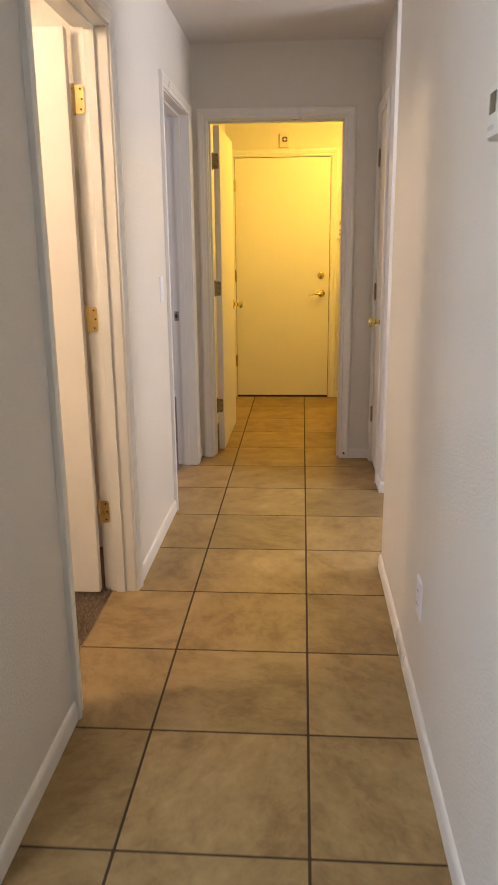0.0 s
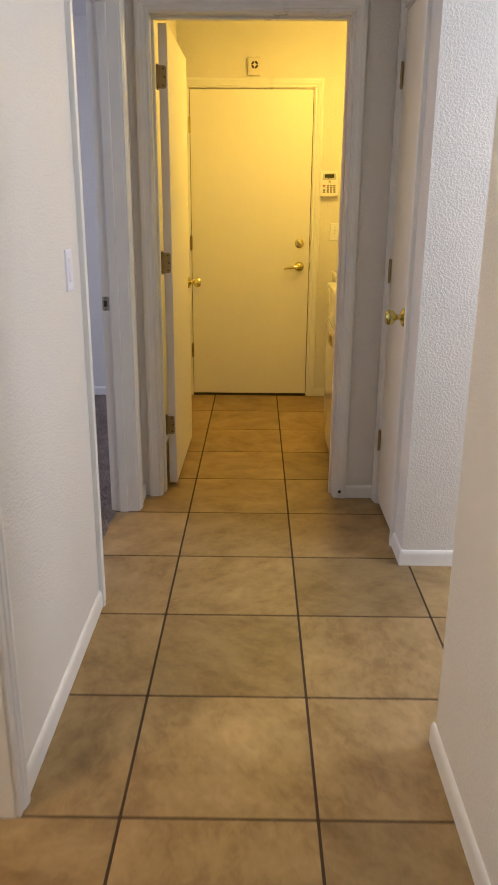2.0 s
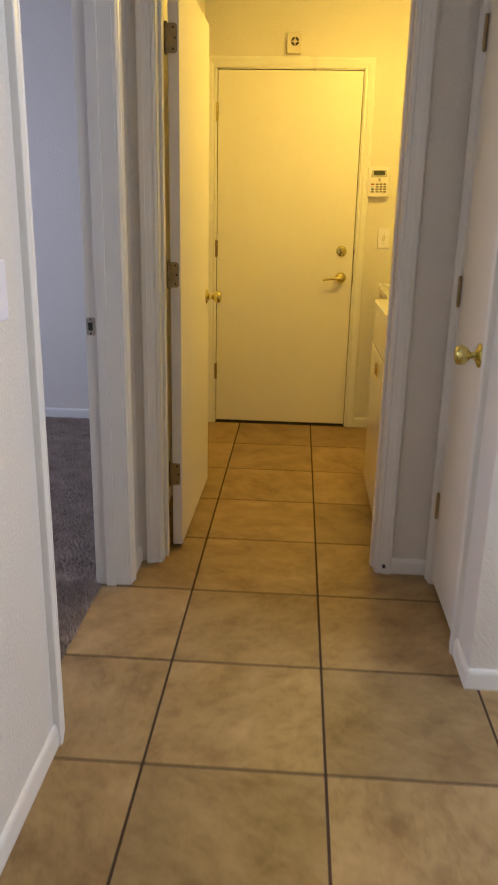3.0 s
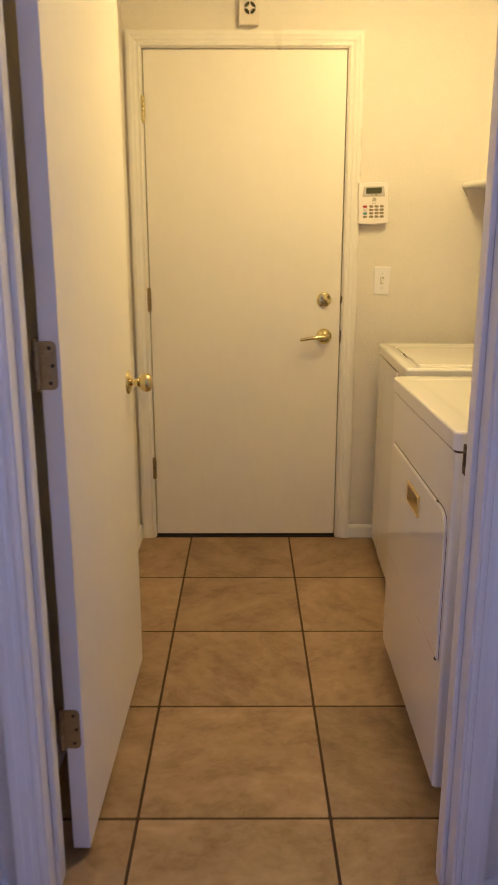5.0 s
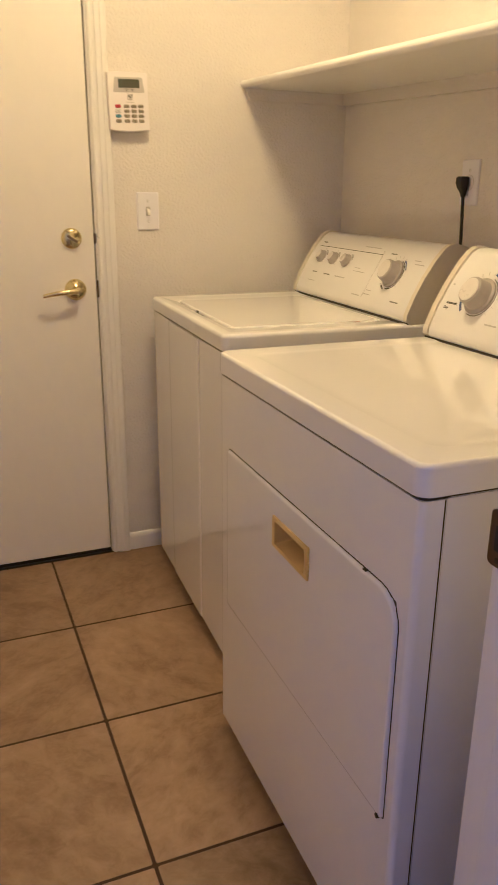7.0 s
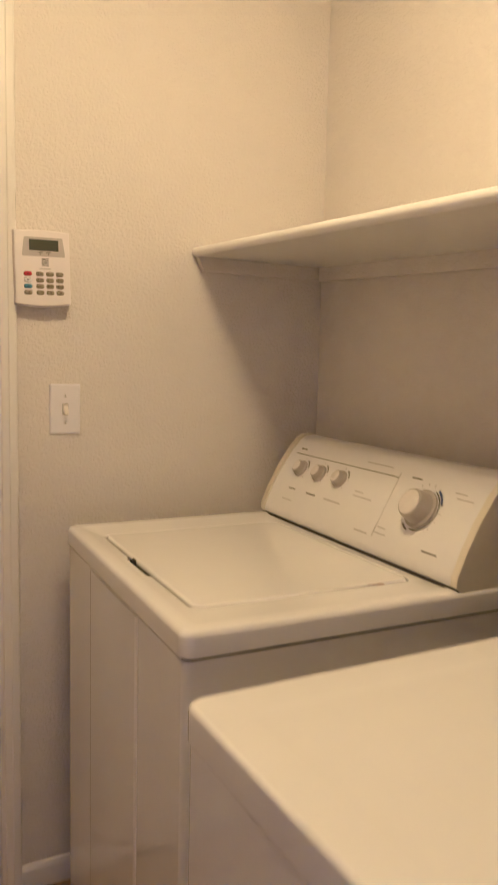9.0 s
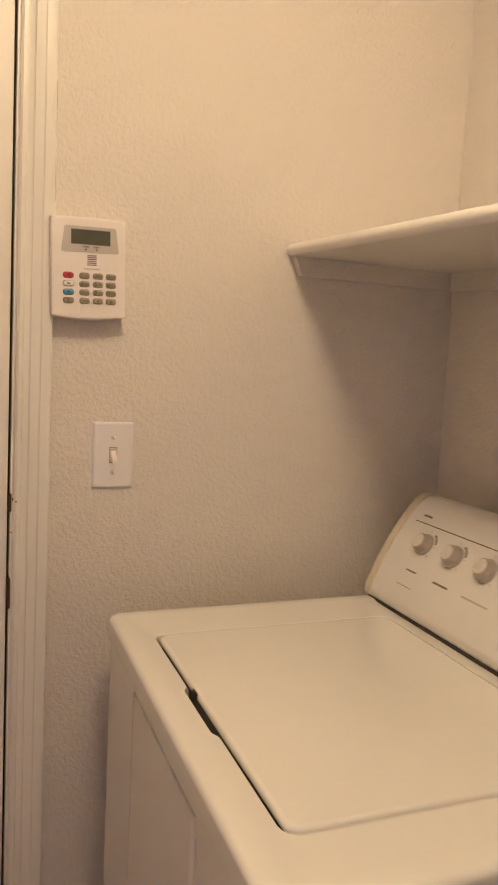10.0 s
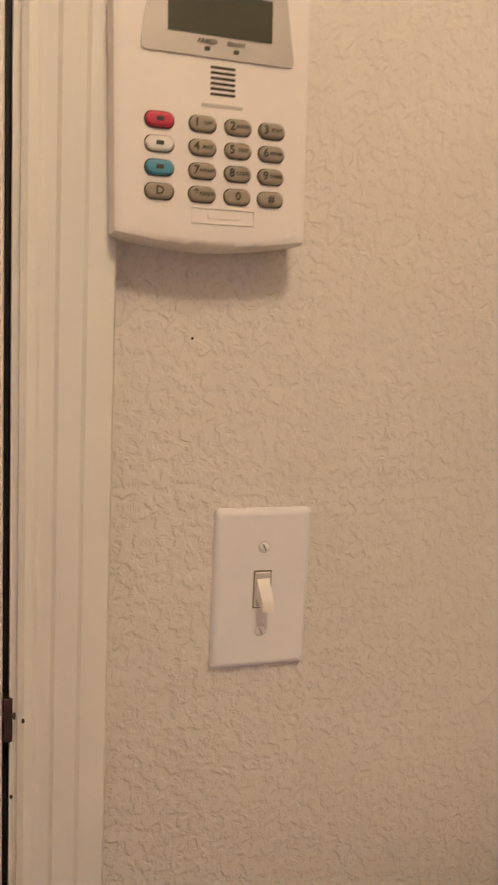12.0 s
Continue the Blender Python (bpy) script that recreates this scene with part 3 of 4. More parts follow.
part("cleat", loops(bmesh.new(), [[(x, y, z) for x, z in ((0.010, -0.0005), (0.026, -0.034), (LX - 0.956, -0.034), (LX - 0.956, -0.0005))] for y in (LEN - 0.018, LEN)]), M_WALL, shelf, "cream painted cleat with a slanted end")
part("cleat", cube(LX - 0.975, LX - 0.956, 0.02, LEN - 0.020, -0.036, 0.0, 0.001), M_WALL, shelf, "cream painted wall cleat")

so = tagged(empty("alarm_sounder", pose(0.083, FY, 2.160)), "small almond plastic alarm sounder box on the wall above the door", "alarm")
bm = bmesh.new()
loops(bm, [[(x, -z, y) for x, y, z in rounded(-0.039 + i, 0.039 - i, -0.052 + i, 0.052 - i, 0.006, h, 3)] for i, h in ((0, 0.0), (0, 0.026), (0.003, 0.030))])
body = part("body", bm, M_ALMOND, so)
part("grille_ring", lathe(bmesh.new(), [(0.026, 0.029), (0.026, 0.033), (0.0235, 0.034), (0.0225, 0.031)], pose(0.004, 0, 0.008, 90)), M_ALMOND, body)
part("grille_hole", lathe(bmesh.new(), [(0.0225, 0.0302), (0.0225, 0.0312), (0.001, 0.0314)], pose(0.004, 0, 0.008, 90)), M_SLOT, body)
for a in (0, 90):
    part("grille_bar", cube(-0.0225, 0.0225, -0.0022, 0.0022, 0.031, 0.0335, 0.0006, 1, pose(0.004, 0, 0.008, 90) @ pose(0, 0, 0, 0, 0, a)), M_ALMOND, body)
part("grille_hub", lathe(bmesh.new(), [(0.010, 0.031), (0.010, 0.0338), (0.002, 0.0345)], pose(0.004, 0, 0.008, 90), 16), M_ALMOND, body)

KW, KH = 0.1205, 0.155
kp = tagged(empty("alarm_keypad", pose(0.5290, FY, 1.3765, 0, -1.6, 0)), "off-white plastic alarm keypad with dark LCD and sixteen oval keys", "keypad")


def case_ring(inset, out, arch):
    """Outline of the keypad's case, bowed at its foot and head."""
    n, pts = 8, []
    for i in range(n + 1):
        t = i / n
        pts.append((inset + (KW - 2 * inset) * t, -out, inset * 0.8 - arch * math.sin(math.pi * t)))
    for i in range(n + 1):
        t = i / n
        pts.append((KW - inset - (KW - 2 * inset) * t, -out, KH - inset * 0.8 + arch * 0.5 * math.sin(math.pi * t)))
    return pts


case = part("case", loops(bmesh.new(), [case_ring(0.002, 0.0005, 0.006), case_ring(0.0, 0.004, 0.006), case_ring(0.0, 0.027, 0.006), case_ring(0.0015, 0.0325, 0.006), case_ring(0.006, 0.0345, 0.006)]), M_KEYPAD, kp)
K = 0.0345


def plate(u0, u1, v0, v1, d0, d1, r=0.001, taper=0.0):
    """A small raised plate on the keypad's face; u to the right, v downward, both as shares of the case."""
    x0, x1, z0, z1 = u0 * KW, u1 * KW, KH * (1 - v1), KH * (1 - v0)
    rings = []
    for dd in (d0, d1):
        rings.append([(x + (taper if i in tops else 0) * (1 if x < (x0 + x1) / 2 else -1), -(K + dd), z) for i, (x, z, _) in enumerate(rounded(x0, x1, z0, z1, r, 0, 3))])
    return loops(bmesh.new(), rings)


tops = set(range(8, 16))
part("bezel", plate(0.135, 0.90, 0.085, 0.345, -0.001, 0.0012, 0.003, 0.005), M_SILVER, case, "silver-grey display surround")
tops = set()
screen = part("display", plate(0.262, 0.782, 0.118, 0.268, 0.0005, 0.0018, 0.0008), M_LCD, case, "dark green-grey LCD screen, blank")
flat = Matrix.Translation((0, -(K + 0.0013), 0)) @ pose(0, 0, 0, 90)
for u, t in ((0.455, "ARMED"), (0.60, "READY")):
    words("lettering", t, 0.0036, Matrix.Translation((u * KW, 0, KH * (1 - 0.291))) @ flat, M_PRINT, case)
    part("indicator", plate(u - 0.014, u + 0.014, 0.309, 0.324, 0.001, 0.0016, 0.0008), M_PRINT, case)
for i in range(6):
    part("speaker_slot", plate(0.475, 0.60, 0.372 + 0.0190 * i, 0.381 + 0.0190 * i, -0.0004, 0.0003, 0.0004), M_SLOT, case)
part("maker_mark", plate(0.43, 0.64, 0.508, 0.520, -0.0004, 0.0003, 0.0004), M_SILVER, case, "pale raised lettering bar")
frame_bm = bmesh.new()
for u0, u1, v0, v1 in ((0.385, 0.715, 0.888, 0.892), (0.385, 0.715, 0.944, 0.948), (0.385, 0.391, 0.892, 0.944), (0.709, 0.715, 0.892, 0.944)):
    box(frame_bm, u0 * KW, u1 * KW, -(K + 0.0007), -(K - 0.0003), KH * (1 - v1), KH * (1 - v0))
box(frame_bm, 0.47 * KW, 0.63 * KW, -(K + 0.0006), -(K - 0.0003), KH * (1 - 0.928), KH * (1 - 0.908))
part("label_frame", frame_bm, M_KEYPAD, case, "embossed label frame")
PAD = ((("", M_RED, ""), ("1", M_KEY, "OFF"), ("2", M_KEY, "AWAY"), ("3", M_KEY, "STAY")), (("", M_WHITEKEY, ""), ("4", M_KEY, "MAX"), ("5", M_KEY, "TEST"), ("6", M_KEY, "BYPASS")),
        (("", M_BLUE, ""), ("7", M_KEY, "INSTANT"), ("8", M_KEY, "CODE"), ("9", M_KEY, "CHIME")), (("D", M_KEY, ""), ("*", M_KEY, "READY"), ("0", M_KEY, ""), ("#", M_KEY, "")))
for r, row in enumerate(PAD):
    for c, (mark, mt, word) in enumerate(row):
        cx, cz = (0.225, 0.438, 0.618, 0.793)[c] * KW, KH * (1 - (0.585 + 0.0855 * r))
        hw, hh = (0.0080 if c else 0.0083), 0.0042
        # flat dark oval colours in the shade round the key's edge
        part("key_edge_shade", loops(bmesh.new(), [[(x, -(K + dd), z) for x, z, _ in rounded(cx - hw - 0.0006, cx + hw + 0.0006, cz - hh - 0.0006, cz + hh + 0.0006, hh + 0.0004, 0, 4)] for dd in (-0.0005, 0.0002)]), M_SLOT, case)
        key = part("key", loops(bmesh.new(), [[(x, -(K + dd), z) for x, z, _ in rounded(cx - hw + i, cx + hw - i, cz - hh + i, cz + hh - i, hh - i - 0.0001, 0, 4)] for i, dd in ((0, -0.0005), (0, 0.0016), (0.0008, 0.0025), (0.002, 0.0029))]), mt, case,
                   {M_RED: "red panic key", M_WHITEKEY: "white panic key", M_BLUE: "blue panic key"}.get(mt, ""))
        off = Matrix.Translation((0, -(K + 0.0030), 0)) @ pose(0, 0, 0, 90)
        if mark:
            words("lettering", mark, 0.0068, Matrix.Translation((cx - (0.0040 if word else 0), 0, cz)) @ off, M_PRINT, key)
        if word:
            words("lettering", word, 0.0029 if len(word) < 6 else 0.0023, Matrix.Translation((cx + 0.0025, 0, cz)) @ off, M_PRINT, key)
        if mt in (M_RED, M_WHITEKEY, M_BLUE):
            part("symbol", cube(cx - 0.0022, cx + 0.0022, -(K + 0.0032), -(K + 0.0028), cz - 0.0012, cz + 0.0012, 0.0001, 1), M_PRINT, key)


def wall_plate(name, m, label, category):
    """A bevelled cover plate, 70 by 114 mm; m's x along the wall, y out of it."""
    th = tagged(empty(name, m), label, category)
    bm = bmesh.new()
    loops(bm, [[(x, z, y) for x, y, z in rounded(-0.035 + i, 0.035 - i, -0.057 + i, 0.057 - i, 0.003, h, 3)] for i, h in ((0, 0), (0, 0.003), (0.002, 0.0052), (0.005, 0.006))])
    return th, part("cover_plate", bm, M_WHITEPL, th)


def plate_screw(pl, z):
    s = part("screw", lathe(bmesh.new(), [(0.0036, 0.0055), (0.0036, 0.0066), (0.0022, 0.0074), (0.0005, 0.0076)], pose(0, 0, z, -90), 14), M_WHITEPL, pl)
    part("screw_slot", cube(-0.0028, 0.0028, 0.0068, 0.0078, -0.00045, 0.00045, 0.0001, 1, pose(0, 0, z, 0, 62, 0)), M_INK, s)
    part("screw_rim", lathe(bmesh.new(), [(0.0042, 0.0056), (0.0042, 0.00615), (0.0037, 0.0062)], pose(0, 0, z, -90), 14), M_PRINT_PALE, s)


def toggle_switch(m, label):
    th, pl = wall_plate("light_switch", m, label, "switch")
    for z in (0.0302, -0.0302):
        plate_screw(pl, z)
    # grey plates draw the shade in the gaps round collar and lever
    part("collar_shadow_gap", cube(-0.0066, 0.0066, 0.0045, 0.0063, -0.0136, 0.0136, 0.0002, 1), M_INK, th)
    col = part("toggle_collar", cube(-0.0056, 0.0056, 0.005, 0.0072, -0.0125, 0.0125, 0.0006, 2), M_IVORY, th)
    part("collar_gap_shade", cube(-0.0050, 0.0050, 0.0068, 0.0074, -0.0117, 0.0117, 0.0002, 1), M_PRINT_PALE, col)
    bm = bmesh.new()
    loops(bm, [[(sx * (0.0046 - 0.0006 * t), 0.006 + 0.014 * t + sy * 0.0, sz * (0.0075 - 0.0042 * t) + 0.002 - 0.0105 * t) for sx, sz in ((-1, -1), (1, -1), (1, 1), (-1, 1))] for t in (0, 0.35, 0.7, 1.0) for sy in (0,)])
    part("toggle", bm, M_IVORY, th, "ivory toggle lever flipped down", 60)
    return th


toggle_switch(facing((0.642, FY, 1.147), (1, 0, 0), (0, -1, 0)), "white toggle light switch plate on the textured laundry wall")


def rocker_switch(m, label):
    th, pl = wall_plate("light_switch", m, label, "switch")
    part("rocker_frame", cube(-0.0175, 0.0175, 0.005, 0.0072, -0.034, 0.034, 0.0008, 2), M_WHITEPL, th)
    part("rocker", prism(bmesh.new(), [(0.006, -0.0315), (0.0095, -0.0310), (0.0078, 0.0), (0.0082, 0.0310), (0.006, 0.0315)], -0.0155, 0.0155), M_WHITEPL, th)
    return th


rocker_switch(facing((WX1, 3.718, 1.135), (0, -1, 0), (1, 0, 0)), "white rocker light switch plate on the hall wall")


def outlet(m, label):
    th, pl = wall_plate("wall_outlet", m, label, "outlet")
    plate_screw(pl, 0)
    for z in (0.0195, -0.0195):
        bm = bmesh.new()
        loops(bm, [[(x, q, y) for x, y, q in rounded(-0.0165 + i, 0.0165 - i, z - 0.0145 + i, z + 0.0145 - i, 0.010, h, 4)] for i, h in ((0, 0.005), (0, 0.0068), (0.001, 0.0075))])
        s = part("socket", bm, M_WHITEPL, th)
        for x, hh in ((-0.0063, 0.0042), (0.0063, 0.0036)):
            part("slot", cube(x - 0.0012, x + 0.0012, 0.0070, 0.0078, z + 0.002 - hh, z + 0.002 + hh, 0.0002, 1), M_SLOT, s)
    return th


outlet(facing((EX0, 2.21, 0.352), (0, 1, 0), (-1, 0, 0)), "white duplex outlet low on the hall wall")


def single_outlet(m, label):
    th, pl = wall_plate("wall_outlet", m, label, "outlet")
    for z in (0.0302, -0.0302):
        plate_screw(pl, z)
    ring = part("socket", lathe(bmesh.new(), [(0.0185, 0.005), (0.0185, 0.0072), (0.0172, 0.0080), (0.001, 0.0081)], pose(0, 0, 0, -90), 28), M_WHITEPL, th, "round white socket face")
    part("socket_gap", lathe(bmesh.new(), [(0.0196, 0.0052), (0.0196, 0.0062), (0.0187, 0.0064)], pose(0, 0, 0, -90), 28), M_PRINT_PALE, ring)
    return th


single_outlet(facing((LX, 6.197, 1.234), (0, 1, 0), (-1, 0, 0)), "white single outlet above the dryer with a black plug in it")
tagged(part("nail_hole", lathe(bmesh.new(), [(0.0009, 0), (0.0009, 0.0005), (0.0003, 0.0007)], pose(0.587, FY, 1.318, 90), 10), M_SLOT), "tiny dark nail hole in the wall below the keypad", "nail hole")

cord = tagged(empty("power_cord", pose(LX - 0.008, 6.201, 1.232)), "black plug and power cord hanging behind the appliances", "power cord")
bm = bmesh.new()
loops(bm, [rounded(-0.004 - d, -0.004, -w / 2, w / 2, 0.003, z, 3) for w, d, z in ((0.020, 0.020, 0.017), (0.025, 0.024, 0.014), (0.026, 0.025, 0.002), (0.022, 0.022, -0.010), (0.011, 0.013, -0.026), (0.010, 0.012, -0.034))])
plug = part("plug", bm, M_BLACK, cord, "black moulded plug")
part("cable", tube(bmesh.new(), [(-0.010, 0.0, -0.028), (-0.010, -0.001, -0.05), (-0.009, -0.003, -0.09), (-0.008, -0.005, -0.14), (-0.009, -0.006, -0.20), (-0.014, -0.006, -0.28), (-0.022, 0.004, -0.38), (-0.02, 0.0, -0.55)], 0.0042), M_BLACK, cord)

# tan rim and a flat dark plate for a cutout's shade behind the dryer
vb = tagged(empty("wall_cutout", pose(LX, 5.887, 1.12)), "tan-edged wall cutout behind the dryer, its shaded inside a flat dark plate", "utility box")
f = facing((0, 0, 0), (0, 1, 0), (-1, 0, 0))
part("cutout_shade", cube(-0.140, 0.140, 0.0005, 0.002, -0.118, 0.118, 0, 1, f), M_BRONZE, vb, "flat dark plate for the shade inside the cutout")
for x0, x1, z0, z1 in ((-0.148, 0.148, 0.110, 0.124), (-0.148, 0.148, -0.124, -0.110), (-0.148, -0.134, -0.110, 0.110), (0.134, 0.148, -0.110, 0.110)):
    part("rim", cube(x0, x1, 0.0, 0.006, z0, z1, 0.0012, 1, f), M_RAW, vb)

# thermostat in the hall
th = tagged(empty("thermostat", pose(EX0, 1.586, 1.540)), "off-white plastic thermostat with small dark display on the hall wall", "thermostat")
f = facing((0, 0, 0), (0, 1, 0), (-1, 0, 0))
bm = bmesh.new()
loops(bm, [[(x, z, y) for x, y, z in rounded(-0.064 + i, 0.064 - i, -0.044 + i, 0.044 - i, 0.006, h, 3)] for i, h in ((0, 0), (0, 0.020), (0.004, 0.026))], m=f)
body = part("body", bm, M_THERM, th)
part("display", cube(0.006, 0.046, 0.0255, 0.0272, -0.004, 0.030, 0.0005, 1, f), M_LCD, body)
for i in range(3):
    part("button", cube(0.012 + 0.013 * i, 0.020 + 0.013 * i, 0.0255, 0.0280, -0.030, -0.022, 0.0008, 2, f), M_SILVER, body)

# ---- washer and dryer ----
def console(parent, w, y0, z0, dials, lines):
    """A sloped, bowed control console across the back of an appliance; dials (x, size), lines (x0, x1, share up the face, material)."""
    prof = [(y * 1.05, z * 1.10) for y, z in [(0.004, 0.0), (-0.002, 0.008), (-0.001, 0.022), (0.016, 0.060), (0.039, 0.100), (0.066, 0.138), (0.090, 0.164), (0.104, 0.172), (0.122, 0.174), (0.165, 0.160), (0.165, 0.0)]]
    for a, b in ((0.004, 0.020), (w - 0.020, w - 0.004)):
        part("end_cap", prism(bmesh.new(), [(y - 0.004 * (0 < i < 9), z * 1.02) for i, (y, z) in enumerate(prof)], a, b, pose(0, y0, z0)), M_YELLOWED, parent, "yellowed plastic console end cap")
    part("console_shell", prism(bmesh.new(), prof, 0.020, w - 0.020, pose(0, y0, z0)), M_PANEL, parent, "white sloped control console")

    def at(x, share, off=0.0):
        """A frame on the console's face: x along it, y up it, z off it."""
        run, k = share * 0.168, 2
        while k < 6:
            step = math.hypot(prof[k + 1][0] - prof[k][0], prof[k + 1][1] - prof[k][1])
            if run <= step:
                break
            run -= step
            k += 1
        d = Vector((0, prof[k + 1][0] - prof[k][0], prof[k + 1][1] - prof[k][1])).normalized()
        n = Vector((1, 0, 0)).cross(d)
        p = Vector((x, y0 + prof[k][0], z0 + prof[k][1])) + d * run + n * off
        return Matrix(((1, d.x, n.x, p.x), (0, d.y, n.y, p.y), (0, d.z, n.z, p.z), (0, 0, 0, 1)))

    for x, share, r in dials:
        m = at(x, share)
        skirt = part("dial", lathe(bmesh.new(), [(r * 1.24, 0.0), (r * 1.24, 0.0045), (r * 1.18, 0.006), (r * 1.05, 0.0065), (r, 0.012), (r * 0.93, r * 0.95), (r * 0.88, r * 1.05), (r * 0.80, r * 1.08), (r * 0.1, r * 1.085)], m, 28), M_GREYKNOB, parent, "grey plastic control dial")
        part("dial_cap", lathe(bmesh.new(), [(r * 0.78, r * 1.07), (r * 0.78, r * 1.12), (r * 0.70, r * 1.16), (r * 0.05, r * 1.17)], m, 28), M_KNOBCAP, skirt, "pale dial cap")
        for i in range(14 if r > 0.02 else 5):
            a = radians(-40 + i * (260 / 13 if r > 0.02 else 45))
            part("dial_mark", cube(r * 1.50, r * (1.72 if r > 0.02 else 1.8), -0.0005, 0.0005, -0.0004, 0.0004, 0, 1, m @ pose(0, 0, 0.0002, 0, 0, math.degrees(a))), M_PRINT_PALE, parent)
    for x0, x1, share, h, mt in lines:
        part("print_line", cube(x0, x1, -h / 2, h / 2, -0.0003, 0.0004, 0, 1, at(0, share)), mt, parent)
    return at


def arc_print(parent, at, x, share, r0, r1, a0, a1, ink=None):
    """A printed band round part of a dial."""
    m = at(x, share, 0.0003)
    n = 10
    bm = bmesh.new()
    inner = [(r0 * math.cos(radians(a0 + (a1 - a0) * i / n)), r0 * math.sin(radians(a0 + (a1 - a0) * i / n))) for i in range(n + 1)]
    outer = [(r1 * math.cos(radians(a0 + (a1 - a0) * i / n)), r1 * math.sin(radians(a0 + (a1 - a0) * i / n))) for i in range(n, -1, -1)]
    loops(bm, [[(u, v, z) for u, v in inner + outer] for z in (-0.0002, 0.0002)], m=m)
    return part("dial_band", bm, ink or M_BLUEINK, parent)


WW, WD, WH = 0.719, 0.665, 0.896
wa = tagged(empty("washing_machine", pose(0.623, 6.803, 0, 0, 0, -92.2)), "white enamelled top-loading washing machine with sloped console and yellowed ends", "washing machine")
cab = bmesh.new()
loops(cab, [rounded(0.006, WW - 0.006, 0.004, WD - 0.005, 0.012, z) for z in (0.042, 0.8515)])
part("cabinet", cab, M_ENAMEL, wa, "glossy white sheet-steel cabinet")
bm = bmesh.new()
loops(bm, [[(x, y, z) for x, z, _ in rounded(0.205 + i, 0.510 - i, 0.044, 0.850, 0.0005, 0, 4)] for i, y in ((0, 0.006), (0, 0.0034), (0.004, 0.0014), (0.012, 0.0008))])
part("front_relief", bm, M_ENAMEL, wa, "shallow pressed panel in the cabinet front")
for x in (0.035, WW - 0.035):
    for y in (0.06, WD - 0.06):
        part("levelling_foot", lathe(bmesh.new(), [(0.018, 0), (0.018, 0.008), (0.008, 0.010), (0.008, 0.044)], pose(x, y, 0), 12), M_BLACK, wa)
# dark filler colours in the shade between cabinet and top
part("top_seam_shade", loops(bmesh.new(), [rounded(0.008, WW - 0.008, 0.0075, WD - 0.008, 0.014, z) for z in (0.850, 0.859)]), M_SHADE_CHIP, wa, "dark band for the shade in the seam under the top")
LX0, LX1, LY0, LY1 = 0.113, 0.618, 0.058, 0.462
N = (0.300, 0.435)
rim = bmesh.new()
loops(rim, [rounded(0.001, WW - 0.001, 0.001, WD - 0.001, 0.020, 0.857, notch=(*N, 0)), rounded(0, WW, 0, WD, 0.020, 0.859, notch=(*N, 0)), rounded(0, WW, 0, WD, 0.020, 0.886, notch=(*N, 0)), rounded(0.0012, WW - 0.0012, 0.0012, WD - 0.0012, 0.019, 0.8907, notch=(*N, 0)), rounded(0.0045, WW - 0.0045, 0.0045, WD - 0.0045, 0.018, 0.8945, notch=(*N, 0)),
            rounded(0.010, WW - 0.010, 0.010, WD - 0.010, 0.016, 0.896, notch=(*N, 0)), rounded(0.032, WW - 0.032, 0.026, WD - 0.03, 0.016, 0.8965, notch=(*N, 0)), rounded(0.042, WW - 0.042, 0.033, WD - 0.04, 0.016, 0.8935, notch=(*N, 0)),
            rounded(LX0 - 0.006, LX1 + 0.006, LY0 - 0.007, LY1 + 0.006, 0.020, 0.8925, notch=(*N, 0.006)), rounded(LX0 - 0.003, LX1 + 0.003, LY0 - 0.004, LY1 + 0.003, 0.018, 0.889, notch=(*N, 0.016)), rounded(LX0 - 0.003, LX1 + 0.003, LY0 - 0.004, LY1 + 0.003, 0.018, 0.860, notch=(*N, 0.016))])
top = part("top", rim, M_ENAMEL, wa, "white enamelled top with shallow moulded rim")
# solid black block stands for the shade below the lid
part("lid_shade_block", cube(LX0 + 0.005, LX1 - 0.005, LY0 + 0.006, LY1 - 0.005, 0.8627, 0.8866), M_BLACK, wa, "black block for the shade under the lid")
part("lid_well", cube(LX0 - 0.002, LX1 + 0.002, LY0 - 0.017, LY1 + 0.002, 0.8602, 0.8625), M_ENAMEL, wa, "white well under the lid's edge")
lid = bmesh.new()
loops(lid, [rounded(LX0, LX1, LY0, LY1, 0.016, 0.8862), rounded(LX0, LX1, LY0, LY1, 0.016, 0.890), rounded(LX0 + 0.002, LX1 - 0.002, LY0 + 0.002, LY1 - 0.002, 0.015, 0.8935), rounded(LX0 + 0.006, LX1 - 0.006, LY0 + 0.006, LY1 - 0.006, 0.012, 0.8945)])
lid_part = part("lid", lid, M_ENAMEL, wa, "white lid, closed")
# small black block paints the shade of the finger recess
part("finger_recess_shade", cube(0.306, 0.326, LY0 - 0.0012, LY0 + 0.004, 0.884, 0.8925, 0.0008, 1), M_BLACK, lid_part, "black block for the shade in the finger recess under the lid's lip")
stain = bmesh.new()
rng = random.Random(3)
pts = [(0.024 * math.cos(a) * rng.uniform(0.85, 1.05), (0.0055 + 0.002 * (math.cos(a) < -0.4)) * math.sin(a)) for a in (2 * math.pi * i / 22 for i in range(22))]
loops(stain, [[(x, y, z) for x, y in pts] for z in (0, 0.0003)], m=pose(0.614, 0.385, 0.8928, 0, 0, 68))
part("rust_mark", stain, M_RUST, top, "small rusty chip in the enamel")
